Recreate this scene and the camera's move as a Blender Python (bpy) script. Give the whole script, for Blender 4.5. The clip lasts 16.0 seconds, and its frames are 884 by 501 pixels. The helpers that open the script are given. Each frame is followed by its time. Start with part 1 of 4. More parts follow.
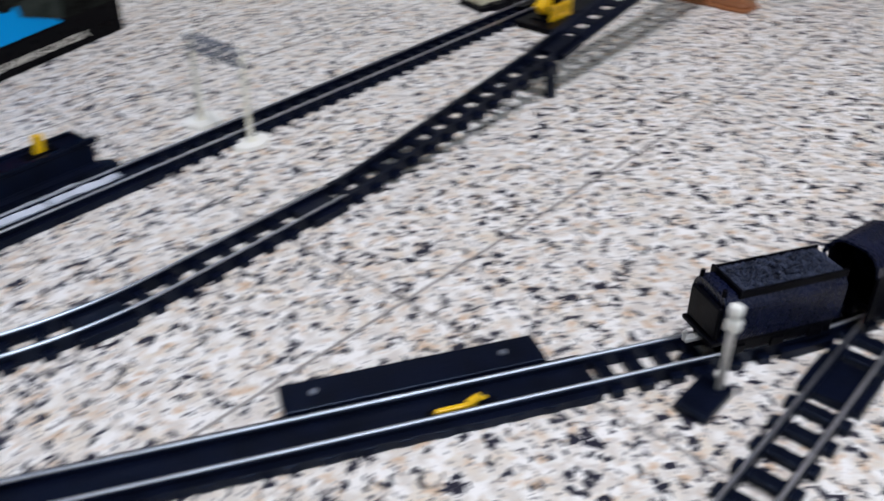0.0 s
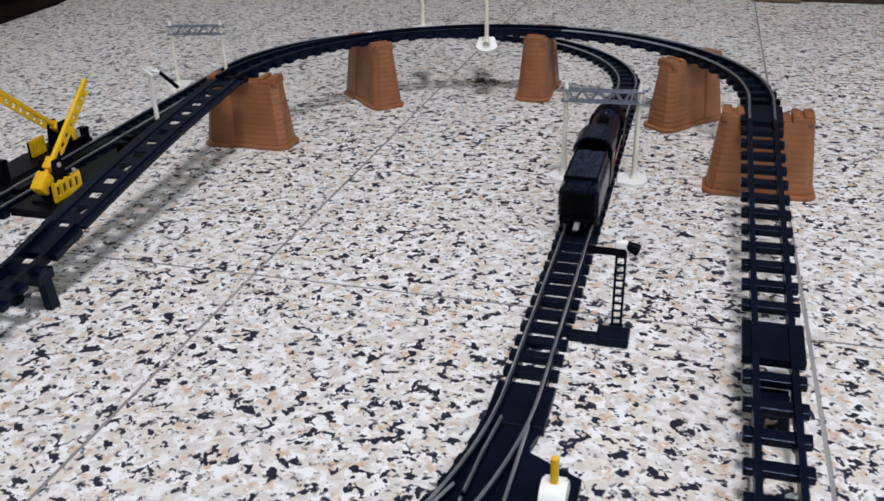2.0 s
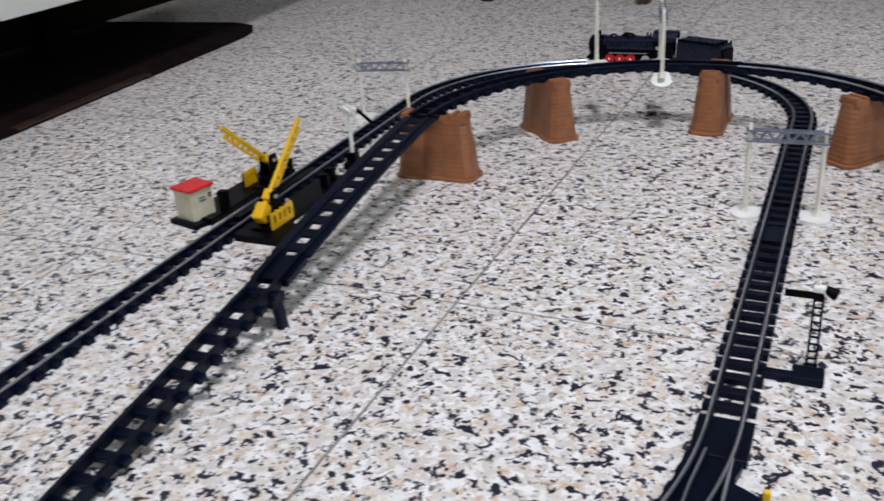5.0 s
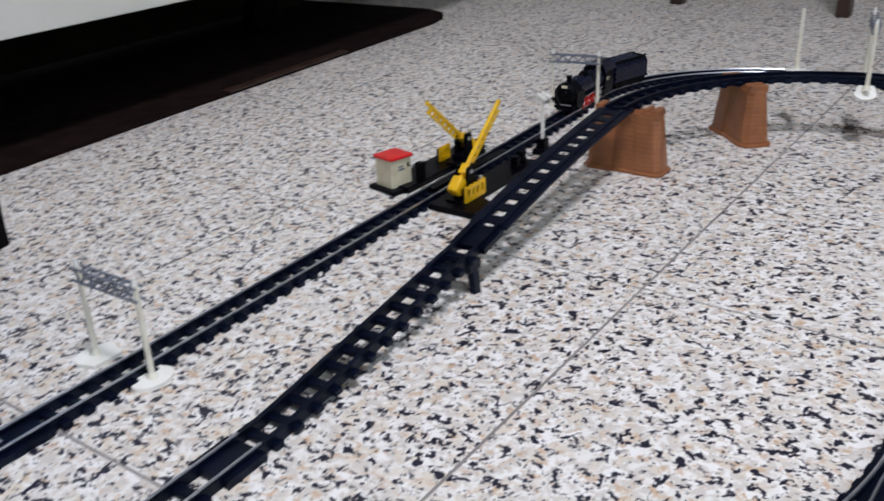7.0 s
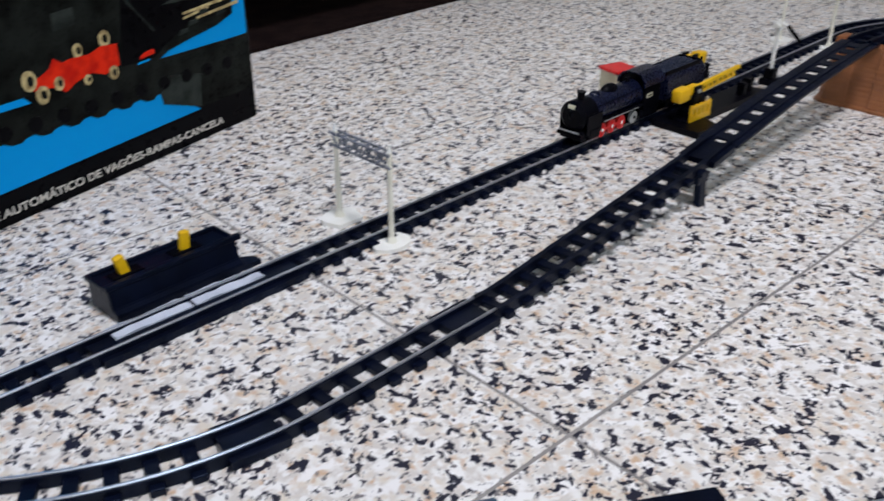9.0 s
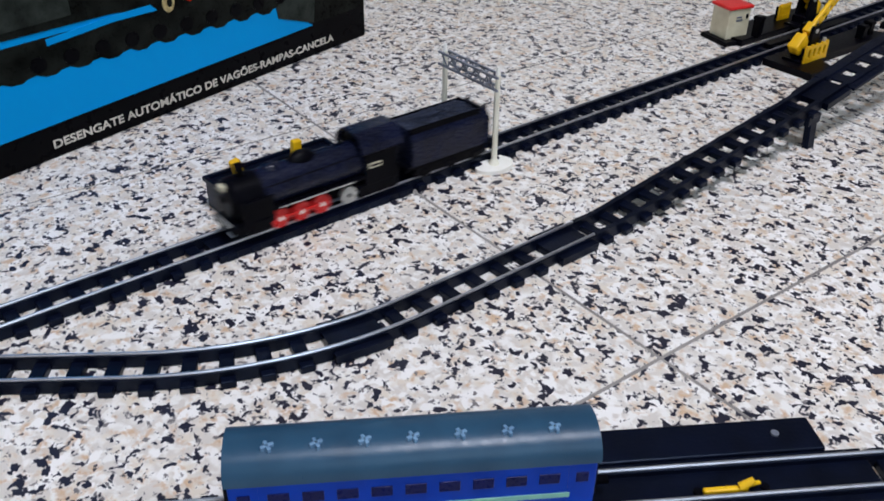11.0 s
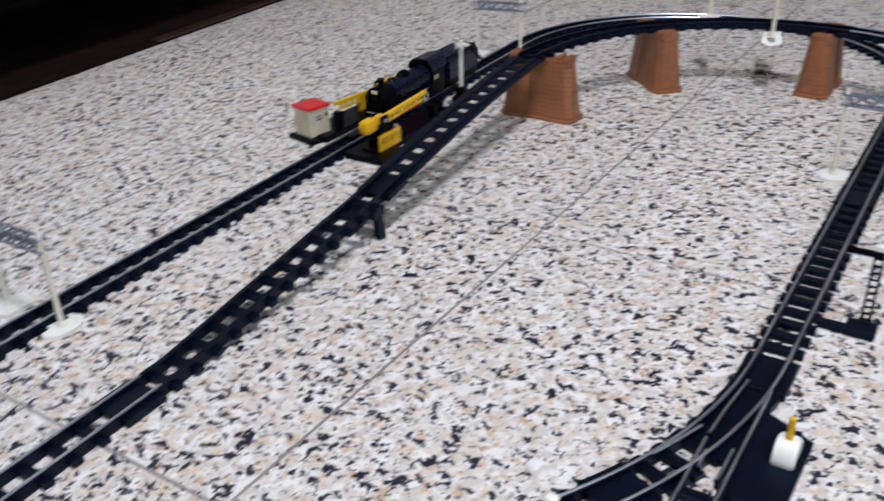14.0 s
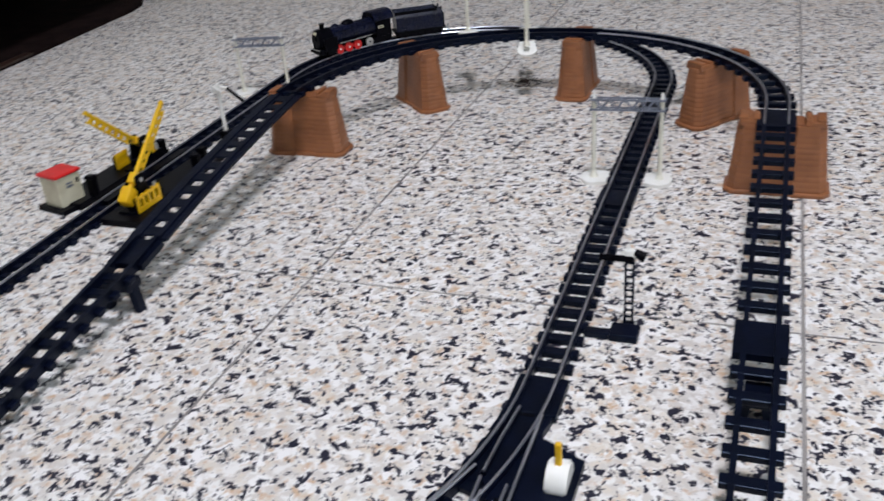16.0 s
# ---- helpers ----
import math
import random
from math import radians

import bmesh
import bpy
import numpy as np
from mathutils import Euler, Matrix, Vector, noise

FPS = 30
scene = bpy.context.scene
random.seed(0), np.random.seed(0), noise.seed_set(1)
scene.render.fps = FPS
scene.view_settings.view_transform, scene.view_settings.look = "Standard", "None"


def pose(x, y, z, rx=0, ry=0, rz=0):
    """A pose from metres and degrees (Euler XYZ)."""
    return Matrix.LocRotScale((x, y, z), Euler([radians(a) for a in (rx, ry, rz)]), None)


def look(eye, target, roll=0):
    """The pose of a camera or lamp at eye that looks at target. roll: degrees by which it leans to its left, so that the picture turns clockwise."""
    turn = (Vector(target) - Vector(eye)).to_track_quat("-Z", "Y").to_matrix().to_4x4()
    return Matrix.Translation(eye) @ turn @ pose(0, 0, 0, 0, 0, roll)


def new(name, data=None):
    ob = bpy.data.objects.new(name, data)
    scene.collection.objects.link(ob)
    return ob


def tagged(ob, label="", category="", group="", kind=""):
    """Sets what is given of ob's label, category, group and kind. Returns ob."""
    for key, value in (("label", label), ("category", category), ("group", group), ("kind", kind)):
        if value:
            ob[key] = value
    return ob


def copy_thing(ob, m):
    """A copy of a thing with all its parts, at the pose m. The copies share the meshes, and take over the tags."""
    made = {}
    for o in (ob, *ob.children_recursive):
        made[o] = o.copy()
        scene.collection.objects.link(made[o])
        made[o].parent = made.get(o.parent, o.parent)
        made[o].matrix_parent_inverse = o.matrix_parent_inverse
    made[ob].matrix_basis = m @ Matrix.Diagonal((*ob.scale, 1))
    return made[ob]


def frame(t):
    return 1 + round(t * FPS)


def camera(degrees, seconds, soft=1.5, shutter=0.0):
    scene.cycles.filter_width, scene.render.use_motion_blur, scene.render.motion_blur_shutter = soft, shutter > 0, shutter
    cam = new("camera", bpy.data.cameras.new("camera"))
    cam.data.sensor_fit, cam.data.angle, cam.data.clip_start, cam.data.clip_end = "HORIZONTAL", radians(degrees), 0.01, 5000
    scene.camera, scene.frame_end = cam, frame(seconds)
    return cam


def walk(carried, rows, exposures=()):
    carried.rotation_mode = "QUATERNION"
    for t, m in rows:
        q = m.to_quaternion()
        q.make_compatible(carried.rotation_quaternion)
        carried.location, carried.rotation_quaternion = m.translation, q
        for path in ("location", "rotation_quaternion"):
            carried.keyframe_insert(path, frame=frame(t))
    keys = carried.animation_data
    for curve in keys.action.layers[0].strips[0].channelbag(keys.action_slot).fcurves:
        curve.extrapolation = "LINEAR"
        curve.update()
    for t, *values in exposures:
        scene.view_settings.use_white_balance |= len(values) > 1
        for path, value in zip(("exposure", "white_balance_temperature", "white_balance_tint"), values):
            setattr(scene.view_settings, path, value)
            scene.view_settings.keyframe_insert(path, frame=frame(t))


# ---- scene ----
cam = camera(52.7, 16.0, soft=1.6, shutter=0.7)
METRES, EYE, TILT, LEAN, TURN = 0.668, 0.317, -32.56, -0.11, 41.5
ROWS = [
    (0.0, 0.0, 0.0, 0.0, -0.0, 0.0, -0.0),
    (0.5, 0.0564, 0.0338, 0.0387, -7.25, 1.41, 5.58),
    (1.0, 0.1025, 0.0611, 0.0875, -13.57, 5.43, 9.77),
    (1.5, 0.1465, 0.113, 0.0905, -17.38, 4.91, 12.69),
    (2.0, 0.1718, 0.1691, 0.0972, -21.39, 3.9, 14.79),
    (2.5, 0.1676, 0.1818, 0.1017, -20.31, 4.64, 15.42),
    (3.0, 0.1762, 0.1844, 0.1043, -20.35, 4.9, 15.37),
    (5.5, 0.0548, 0.1004, 0.1308, -10.94, 7.31, 11.24),
    (6.0, 0.0368, 0.0961, 0.1242, -9.47, 7.88, 9.67),
    (6.5, 0.0203, 0.0863, 0.1188, -6.89, 8.2, 7.86),
    (7.0, 0.0038, 0.0755, 0.1064, -4.59, 7.96, 5.26),
    (7.5, -0.0202, 0.0655, 0.0926, -2.53, 7.05, 2.87),
    (8.0, -0.0466, 0.0561, 0.0774, -0.24, 6.43, 0.55),
    (8.5, -0.0665, 0.0465, 0.0621, 2.53, 5.64, -1.15),
    (9.0, -0.0854, 0.0429, 0.0487, 4.52, 4.21, -2.87),
    (9.5, -0.0966, 0.0373, 0.0382, 7.2, 3.49, -4.5),
    (12.0, -0.0787, 0.0001, 0.0174, 9.11, -1.72, -7.2),
    (12.5, -0.0374, 0.0022, 0.0378, 4.64, 0.22, -4.04),
    (13.0, 0.0053, 0.0077, 0.0595, 0.92, 1.34, -0.41),
    (13.5, 0.0423, 0.0116, 0.0817, -2.91, 2.9, 2.62),
    (14.0, 0.078, 0.0184, 0.0966, -6.69, 4.14, 6.37),
    (14.5, 0.1062, 0.0217, 0.1049, -9.52, 4.62, 8.84),
    (15.0, 0.1329, 0.0244, 0.1123, -11.88, 4.3, 11.13),
    (15.5, 0.1572, 0.0322, 0.116, -14.17, 3.29, 13.33),
    (16.0, 0.1754, 0.0373, 0.1179, -16.71, 3.27, 15.52),
]
walk(cam, [(t, pose(0, 0, EYE, TILT, LEAN, TURN) @ pose(METRES * x, METRES * y, METRES * z, 90 + pitch, roll, yaw)) for t, x, y, z, yaw, pitch, roll in ROWS])

# ---- world and lights ----
world = bpy.data.worlds.new("world")
scene.world = world
world.use_nodes = True
wn = world.node_tree
sky = wn.nodes.new("ShaderNodeTexSky")
sky.sky_type = "NISHITA"
sky.sun_disc = False
sky.sun_elevation, sky.sun_rotation = radians(40), radians(20)
wn.links.new(sky.outputs["Color"], wn.nodes["Background"].inputs["Color"])
wn.nodes["Background"].inputs["Strength"].default_value = 0.1
scene.view_settings.exposure = 0.0


def area_lamp(name, m, sx, sy, watts, colour):
    data = bpy.data.lights.new(name, "AREA")
    data.shape, data.size, data.size_y, data.energy, data.color = "RECTANGLE", sx, sy, watts, colour
    ob = new(name, data)
    ob.matrix_world = m
    return ob


area_lamp("ceiling_lamp_light", look((0.20, 0.25, 2.47), (0.20, 0.25, 0)), 0.45, 0.45, 44, (0.965, 0.98, 1.11))
area_lamp("window_light", look((1.62, -0.3, 1.45), (0.0, 0.3, 0.5)), 1.5, 1.3, 14, (0.78, 0.92, 1.06))


# ---- materials ----
def principled(name, colour, rough=0.5, metal=0.0):
    m = bpy.data.materials.new(name)
    m.use_nodes = True
    b = m.node_tree.nodes["Principled BSDF"]
    b.inputs["Base Color"].default_value = (*colour, 1)
    b.inputs["Roughness"].default_value = rough
    b.inputs["Metallic"].default_value = metal
    return m


def worn(name, colour, dark, scale=60.0, rough=0.4, spread=0.12, bump=0.05, metal=0.0):
    """A painted or moulded surface: two scales of uneven colour and gloss, with fine relief."""
    m = principled(name, colour, rough, metal)
    n, l = m.node_tree.nodes, m.node_tree.links
    b = n["Principled BSDF"]
    tc = n.new("ShaderNodeTexCoord")
    big, fine = n.new("ShaderNodeTexNoise"), n.new("ShaderNodeTexNoise")
    big.inputs["Scale"].default_value, fine.inputs["Scale"].default_value = scale, scale * 9
    mix = n.new("ShaderNodeMixRGB")
    mix.inputs[1].default_value, mix.inputs[2].default_value = (*dark, 1), (*colour, 1)
    ramp = n.new("ShaderNodeMapRange")
    ramp.inputs[1].default_value, ramp.inputs[2].default_value = 0.35, 0.6
    l.new(tc.outputs["Object"], big.inputs["Vector"])
    l.new(tc.outputs["Object"], fine.inputs["Vector"])
    l.new(big.outputs["Fac"], ramp.inputs[0])
    l.new(ramp.outputs[0], mix.inputs[0])
    l.new(mix.outputs[0], b.inputs["Base Color"])
    gl = n.new("ShaderNodeMapRange")
    gl.inputs[3].default_value, gl.inputs[4].default_value = rough - spread, rough + spread
    l.new(fine.outputs["Fac"], gl.inputs[0])
    l.new(gl.outputs[0], b.inputs["Roughness"])
    bp = n.new("ShaderNodeBump")
    bp.inputs["Strength"].default_value, bp.inputs["Distance"].default_value = bump, 0.002
    l.new(fine.outputs["Fac"], bp.inputs["Height"])
    l.new(bp.outputs[0], b.inputs["Normal"])
    return m


def granite():
    """Polished terrazzo: pale ground, tan and black chips of about a centimetre."""
    m = principled("terrazzo", (0.7, 0.66, 0.62), 0.3)
    n, l = m.node_tree.nodes, m.node_tree.links
    b = n["Principled BSDF"]
    geo = n.new("ShaderNodeNewGeometry")
    info = n.new("ShaderNodeObjectInfo")
    add = n.new("ShaderNodeVectorMath")
    add.operation = "ADD"
    sc = n.new("ShaderNodeVectorMath")
    sc.operation = "SCALE"
    comb = n.new("ShaderNodeCombineXYZ")
    for i in range(2):
        l.new(info.outputs["Random"], comb.inputs[i])
    l.new(comb.outputs[0], sc.inputs[0])
    sc.inputs["Scale"].default_value = 31.0
    l.new(geo.outputs["Position"], add.inputs[0])
    l.new(sc.outputs[0], add.inputs[1])

    def noise(scale, detail, rough=0.5, dist=0.0, offset=0.0):
        t = n.new("ShaderNodeTexNoise")
        t.inputs["Scale"].default_value, t.inputs["Detail"].default_value = scale, detail
        t.inputs["Roughness"].default_value, t.inputs["Distortion"].default_value = rough, dist
        mv = n.new("ShaderNodeVectorMath")
        mv.operation = "ADD"
        mv.inputs[1].default_value = (offset, offset * 0.7, offset * 1.3)
        l.new(add.outputs[0], mv.inputs[0])
        l.new(mv.outputs[0], t.inputs["Vector"])
        return t

    def step(src, lo, hi):
        r = n.new("ShaderNodeMapRange")
        r.inputs[1].default_value, r.inputs[2].default_value = lo, hi
        l.new(src, r.inputs[0])
        return r.outputs[0]

    def over(fac, under, colour):
        x = n.new("ShaderNodeMixRGB")
        x.inputs[2].default_value = (*colour, 1)
        l.new(fac, x.inputs[0])
        if isinstance(under, tuple):
            x.inputs[1].default_value = (*under, 1)
        else:
            l.new(under, x.inputs[1])
        return x.outputs[0]

    c = over(step(noise(120, 2, 0.5, 0.4).outputs["Fac"], 0.42, 0.55), (0.87, 0.845, 0.80), (0.70, 0.65, 0.59))
    c = over(step(noise(64, 3, 0.6, 0.2, 21.0).outputs["Fac"], 0.52, 0.66), c, (0.77, 0.69, 0.58))
    c = over(step(noise(118, 3, 0.6, 0.2, 3.0).outputs["Fac"], 0.54, 0.68), c, (0.66, 0.47, 0.31))
    c = over(step(noise(105, 2, 0.5, 0.3, 5.0).outputs["Fac"], 0.555, 0.62), c, (0.91, 0.885, 0.85))
    c = over(step(noise(190, 3, 0.6, 0.3, 9.0).outputs["Fac"], 0.592, 0.632), c, (0.19, 0.175, 0.175))
    c = over(step(noise(142, 2, 0.6, 0.3, 14.0).outputs["Fac"], 0.574, 0.600), c, (0.016, 0.016, 0.032))
    l.new(c, b.inputs["Base Color"])
    fine = noise(400, 2, 0.6, 0, 2.0)
    r = n.new("ShaderNodeMapRange")
    r.inputs[3].default_value, r.inputs[4].default_value = 0.28, 0.5
    l.new(fine.outputs["Fac"], r.inputs[0])
    l.new(r.outputs[0], b.inputs["Roughness"])
    return m


TERRAZZO = granite()
GROUT = worn("grout", (0.35, 0.325, 0.30), (0.21, 0.19, 0.18), 9, 0.8)
TRACK = worn("track_plastic", (0.0024, 0.0040, 0.0130), (0.0015, 0.0023, 0.0070), 50, 0.36)
TRACK.node_tree.nodes["Principled BSDF"].inputs["Specular IOR Level"].default_value = 0.22
TRACK.node_tree.nodes["Principled BSDF"].inputs["Specular Tint"].default_value = (0.55, 0.72, 1.0, 1)
STEEL = worn("rail_steel", (0.82, 0.84, 0.92), (0.68, 0.70, 0.77), 40, 0.34, 0.06, 0.01, 1.0)
BROWN = worn("brown_plastic", (0.300, 0.113, 0.043), (0.235, 0.088, 0.034), 45, 0.40)
WALLPAINT = worn("wall_paint", (0.50, 0.49, 0.47), (0.44, 0.43, 0.41), 2, 0.8)
YELLOW = worn("yellow_plastic", (0.92, 0.55, 0.006), (0.82, 0.46, 0.005), 60, 0.42)
RED = worn("red_plastic", (0.74, 0.018, 0.018), (0.62, 0.014, 0.012), 60, 0.4)
CREAM = worn("cream_plastic", (0.74, 0.69, 0.50), (0.64, 0.58, 0.40), 60, 0.45)
WHITE = worn("white_plastic", (0.94, 0.93, 0.87), (0.90, 0.88, 0.80), 60, 0.4)
PAPER = worn("white_paper", (0.60, 0.63, 0.71), (0.52, 0.55, 0.63), 40, 0.4)
LOCO = worn("loco_black", (0.0020, 0.0021, 0.0042), (0.0012, 0.0012, 0.0022), 60, 0.36)
LOCO.node_tree.nodes["Principled BSDF"].inputs["Specular IOR Level"].default_value = 0.07
BOILER = worn("boiler_navy", (0.0055, 0.008, 0.026), (0.0035, 0.005, 0.016), 60, 0.28)
BOILER.node_tree.nodes["Principled BSDF"].inputs["Specular IOR Level"].default_value = 0.3
POST = worn("post_cream", (0.86, 0.83, 0.70), (0.78, 0.74, 0.60), 60, 0.45)
COACH = worn("coach_blue", (0.001, 0.050, 0.46), (0.001, 0.038, 0.36), 40, 0.35)
COACH.node_tree.nodes["Principled BSDF"].inputs["Specular IOR Level"].default_value = 0.10
ROOF = worn("roof_slate", (0.022, 0.074, 0.135), (0.016, 0.056, 0.105), 40, 0.34)
ROOF.node_tree.nodes["Principled BSDF"].inputs["Specular IOR Level"].default_value = 0.3
VENT = worn("vent_blue", (0.16, 0.30, 0.46), (0.11, 0.22, 0.36), 60, 0.4)
STRIPE = worn("stripe_green", (0.25, 0.56, 0.40), (0.18, 0.44, 0.38), 60, 0.5)
PANE = worn("window_dark", (0.002, 0.006, 0.075), (0.002, 0.004, 0.05), 60, 0.3)
GREY = worn("lattice_grey", (0.20, 0.22, 0.27), (0.14, 0.155, 0.19), 60, 0.4)
PANE.node_tree.nodes["Principled BSDF"].inputs["Specular IOR Level"].default_value = 0.12
SILVER = worn("silver_paint", (0.62, 0.62, 0.60), (0.5, 0.5, 0.48), 60, 0.35, 0.1, 0.03, 0.6)
COAL = worn("coal", (0.040, 0.050, 0.085), (0.012, 0.015, 0.028), 260, 0.35, 0.15, 0.6)
COAL.node_tree.nodes["Principled BSDF"].inputs["Specular IOR Level"].default_value = 0.2
CARD_BLACK = worn("card_black", (0.003, 0.003, 0.004), (0.0018, 0.0018, 0.0025), 12, 0.3)
CARD_BLUE = worn("card_blue", (0.001, 0.31, 0.74), (0.001, 0.28, 0.67), 6, 0.3, 0.06, 0.01)
CARD_DARK = worn("card_dark_green", (0.012, 0.014, 0.012), (0.003, 0.0035, 0.003), 38, 0.3)
CARD_RED = worn("card_red", (0.78, 0.028, 0.008), (0.55, 0.012, 0.006), 90, 0.3)
CARD_PALE = worn("card_pale", (0.62, 0.50, 0.24), (0.28, 0.20, 0.09), 160, 0.35)
CARD_OLIVE = worn("card_olive", (0.105, 0.095, 0.050), (0.055, 0.050, 0.028), 70, 0.3)
CARD_GREEN = worn("card_grey_green", (0.030, 0.037, 0.032), (0.014, 0.017, 0.015), 60, 0.3)
CARD_WHITE = worn("card_white", (0.70, 0.66, 0.58), (0.55, 0.52, 0.46), 60, 0.4)
CABINET = worn("white_laminate", (0.72, 0.72, 0.66), (0.66, 0.66, 0.60), 4, 0.45)
BACK_SHADE = worn("back_shade", (0.022, 0.017, 0.012), (0.014, 0.011, 0.008), 8, 0.6)
SHADE_BROWN = worn("shade_brown", (0.016, 0.009, 0.008), (0.009, 0.005, 0.005), 30, 0.9, 0.05, 0.4)
DARKWOOD = worn("dark_wood", (0.045, 0.022, 0.014), (0.022, 0.011, 0.007), 14, 0.4)
TANWOOD = worn("tan_wood", (0.22, 0.13, 0.07), (0.15, 0.085, 0.045), 14, 0.5)
RUBBER = worn("black_rubber", (0.005, 0.005, 0.005), (0.003, 0.003, 0.003), 40, 0.6)
for printed in (CARD_BLACK, CARD_BLUE, CARD_DARK, CARD_GREEN, CARD_OLIVE, CARD_RED, CARD_PALE, SHADE_BROWN, BACK_SHADE, RUBBER):
    printed.node_tree.nodes["Principled BSDF"].inputs["Specular IOR Level"].default_value = 0.05
LAMP = bpy.data.materials.new("lamp_glow")
LAMP.use_nodes = True
LAMP.node_tree.nodes["Principled BSDF"].inputs["Emission Color"].default_value = (1, 0.98, 0.95, 1)
LAMP.node_tree.nodes["Principled BSDF"].inputs["Emission Strength"].default_value = 2.0


# ---- mesh helpers ----
def part(name, bm, material, parent=None, label=""):
    """Links a bmesh as one mesh object under a thing or a part."""
    me = bpy.data.meshes.new(name)
    bm.to_mesh(me)
    bm.free()
    me.materials.append(material)
    ob = new(name, me)
    ob.parent = parent
    if label:
        ob["label"] = label
    return ob


def share(name, me, parent, m):
    """One more piece on a mesh that alike pieces share."""
    ob = new(name, me)
    ob.parent = parent
    ob.matrix_basis = m
    return ob


def thing(name, m, label, category, group="", kind=""):
    ob = new(name)
    ob.empty_display_size = 0.01
    ob.matrix_basis = m
    return tagged(ob, label, category, group, kind)


def block(bm, x0, x1, y0, y1, z0, z1, bevel=0.0, m=None):
    """A bevelled box between two corners."""
    r = bmesh.ops.create_cube(bm, size=1)
    mat = Matrix.Translation(((x0 + x1) / 2, (y0 + y1) / 2, (z0 + z1) / 2)) @ Matrix.Diagonal((x1 - x0, y1 - y0, z1 - z0, 1))
    bmesh.ops.transform(bm, matrix=mat, verts=r["verts"])
    vs = r["verts"]
    if bevel:
        es = list({e for v in vs for e in v.link_edges})
        out = bmesh.ops.bevel(bm, geom=es, offset=bevel, segments=2, profile=0.5, affect="EDGES", clamp_overlap=True)
        vs = list({v for f in out["faces"] for v in f.verts} | {v for v in vs if v.is_valid})
    if m is not None:
        bmesh.ops.transform(bm, matrix=m, verts=vs)
    return vs


def rod(bm, a, b, r0, r1=None, sides=16):
    """A capped round rod from a to b."""
    a, b = Vector(a), Vector(b)
    d = b - a
    r = bmesh.ops.create_cone(bm, cap_ends=True, segments=sides, radius1=r0, radius2=r0 if r1 is None else r1, depth=d.length)
    bmesh.ops.transform(bm, matrix=Matrix.Translation((a + b) / 2) @ d.to_track_quat("Z", "Y").to_matrix().to_4x4(), verts=r["verts"])
    return r["verts"]


def prism(bm, outline, z0, z1, m=None):
    """An outline in x, y raised from z0 to z1."""
    lo = [bm.verts.new((x, y, z0)) for x, y in outline]
    hi = [bm.verts.new((x, y, z1)) for x, y in outline]
    n = len(outline)
    bm.faces.new(lo[::-1])
    bm.faces.new(hi)
    for i in range(n):
        bm.faces.new((lo[i], lo[(i + 1) % n], hi[(i + 1) % n], hi[i]))
    if m is not None:
        bmesh.ops.transform(bm, matrix=m, verts=lo + hi)
    bmesh.ops.recalc_face_normals(bm, faces=bm.faces)
    return lo + hi


def smooth(ob, angle=40):
    for p in ob.data.polygons:
        p.use_smooth = True
    ob.data.set_sharp_from_angle(angle=radians(angle))
    return ob


# ---- the room ----
X0, X1, Y0, Y1, HIGH = -2.1, 1.7, -1.7, 3.1, 2.6


def build_room():
    bm = bmesh.new()
    block(bm, X0, X1, Y0, Y1, -0.06, -0.0007)
    floor = tagged(part("floor", bm, GROUT), "grey grout bed under terrazzo floor tiles", "floor", kind="structure")
    size, gap = 0.3955, 0.0026
    bm = bmesh.new()
    block(bm, -size / 2 + gap / 2, size / 2 - gap / 2, -size / 2 + gap / 2, size / 2 - gap / 2, -0.012, 0.0, 0.0005)
    tile = part("tile", bm, TERRAZZO, floor)
    tile.matrix_basis = pose(-0.308 + size / 2, 0.7105 + size / 2, 0)
    for i in range(-5, 5):
        for j in range(-6, 6):
            if (i, j) != (0, 0):
                share("tile", tile.data, floor, pose(-0.308 + (i + 0.5) * size, 0.7105 + (j + 0.5) * size, 0))
    for name, c in (("wall_west", (X0 - 0.12, X0, Y0, Y1)), ("wall_north", (X0, X1, Y1, Y1 + 0.12)), ("wall_south", (X0, X1, Y0 - 0.12, Y0))):
        bm = bmesh.new()
        block(bm, c[0], c[1], c[2], c[3], 0, HIGH)
        tagged(part(name, bm, WALLPAINT), "plain off-white painted room wall", "wall", kind="structure")
    bm = bmesh.new()
    block(bm, X1, X1 + 0.12, Y0, -1.05, 0, HIGH)
    block(bm, X1, X1 + 0.12, 0.45, Y1, 0, HIGH)
    block(bm, X1, X1 + 0.12, -1.05, 0.45, 0, 0.8)
    block(bm, X1, X1 + 0.12, -1.05, 0.45, 2.1, HIGH)
    tagged(part("wall_east", bm, WALLPAINT), "off-white painted wall with a window opening", "wall", kind="structure")
    bm = bmesh.new()
    block(bm, X0, X1, Y0, Y1, HIGH, HIGH + 0.1)
    tagged(part("ceiling", bm, WALLPAINT), "plain white painted ceiling", "ceiling", kind="structure")


build_room()


# ---- track routes ----
def route(x, y, heading, pieces, step=0.004):
    """Points along a line of pieces ('line', length) and ('arc', radius, degrees to the left): x, y, heading in radians."""
    pts = [(x, y, heading)]
    for p in pieces:
        length = p[1] if p[0] == "line" else abs(radians(p[2])) * p[1]
        n = max(2, round(length / step))
        x, y, h = pts[-1]
        for i in range(1, n + 1):
            d = length * i / n
            if p[0] == "line":
                pts.append((x + d * math.cos(h), y + d * math.sin(h), h))
            else:
                s = 1 if p[2] > 0 else -1
                a = s * d / p[1]
                pts.append((x + s * p[1] * (math.sin(h + a) - math.sin(h)), y - s * p[1] * (math.cos(h + a) - math.cos(h)), h + a))
    return pts


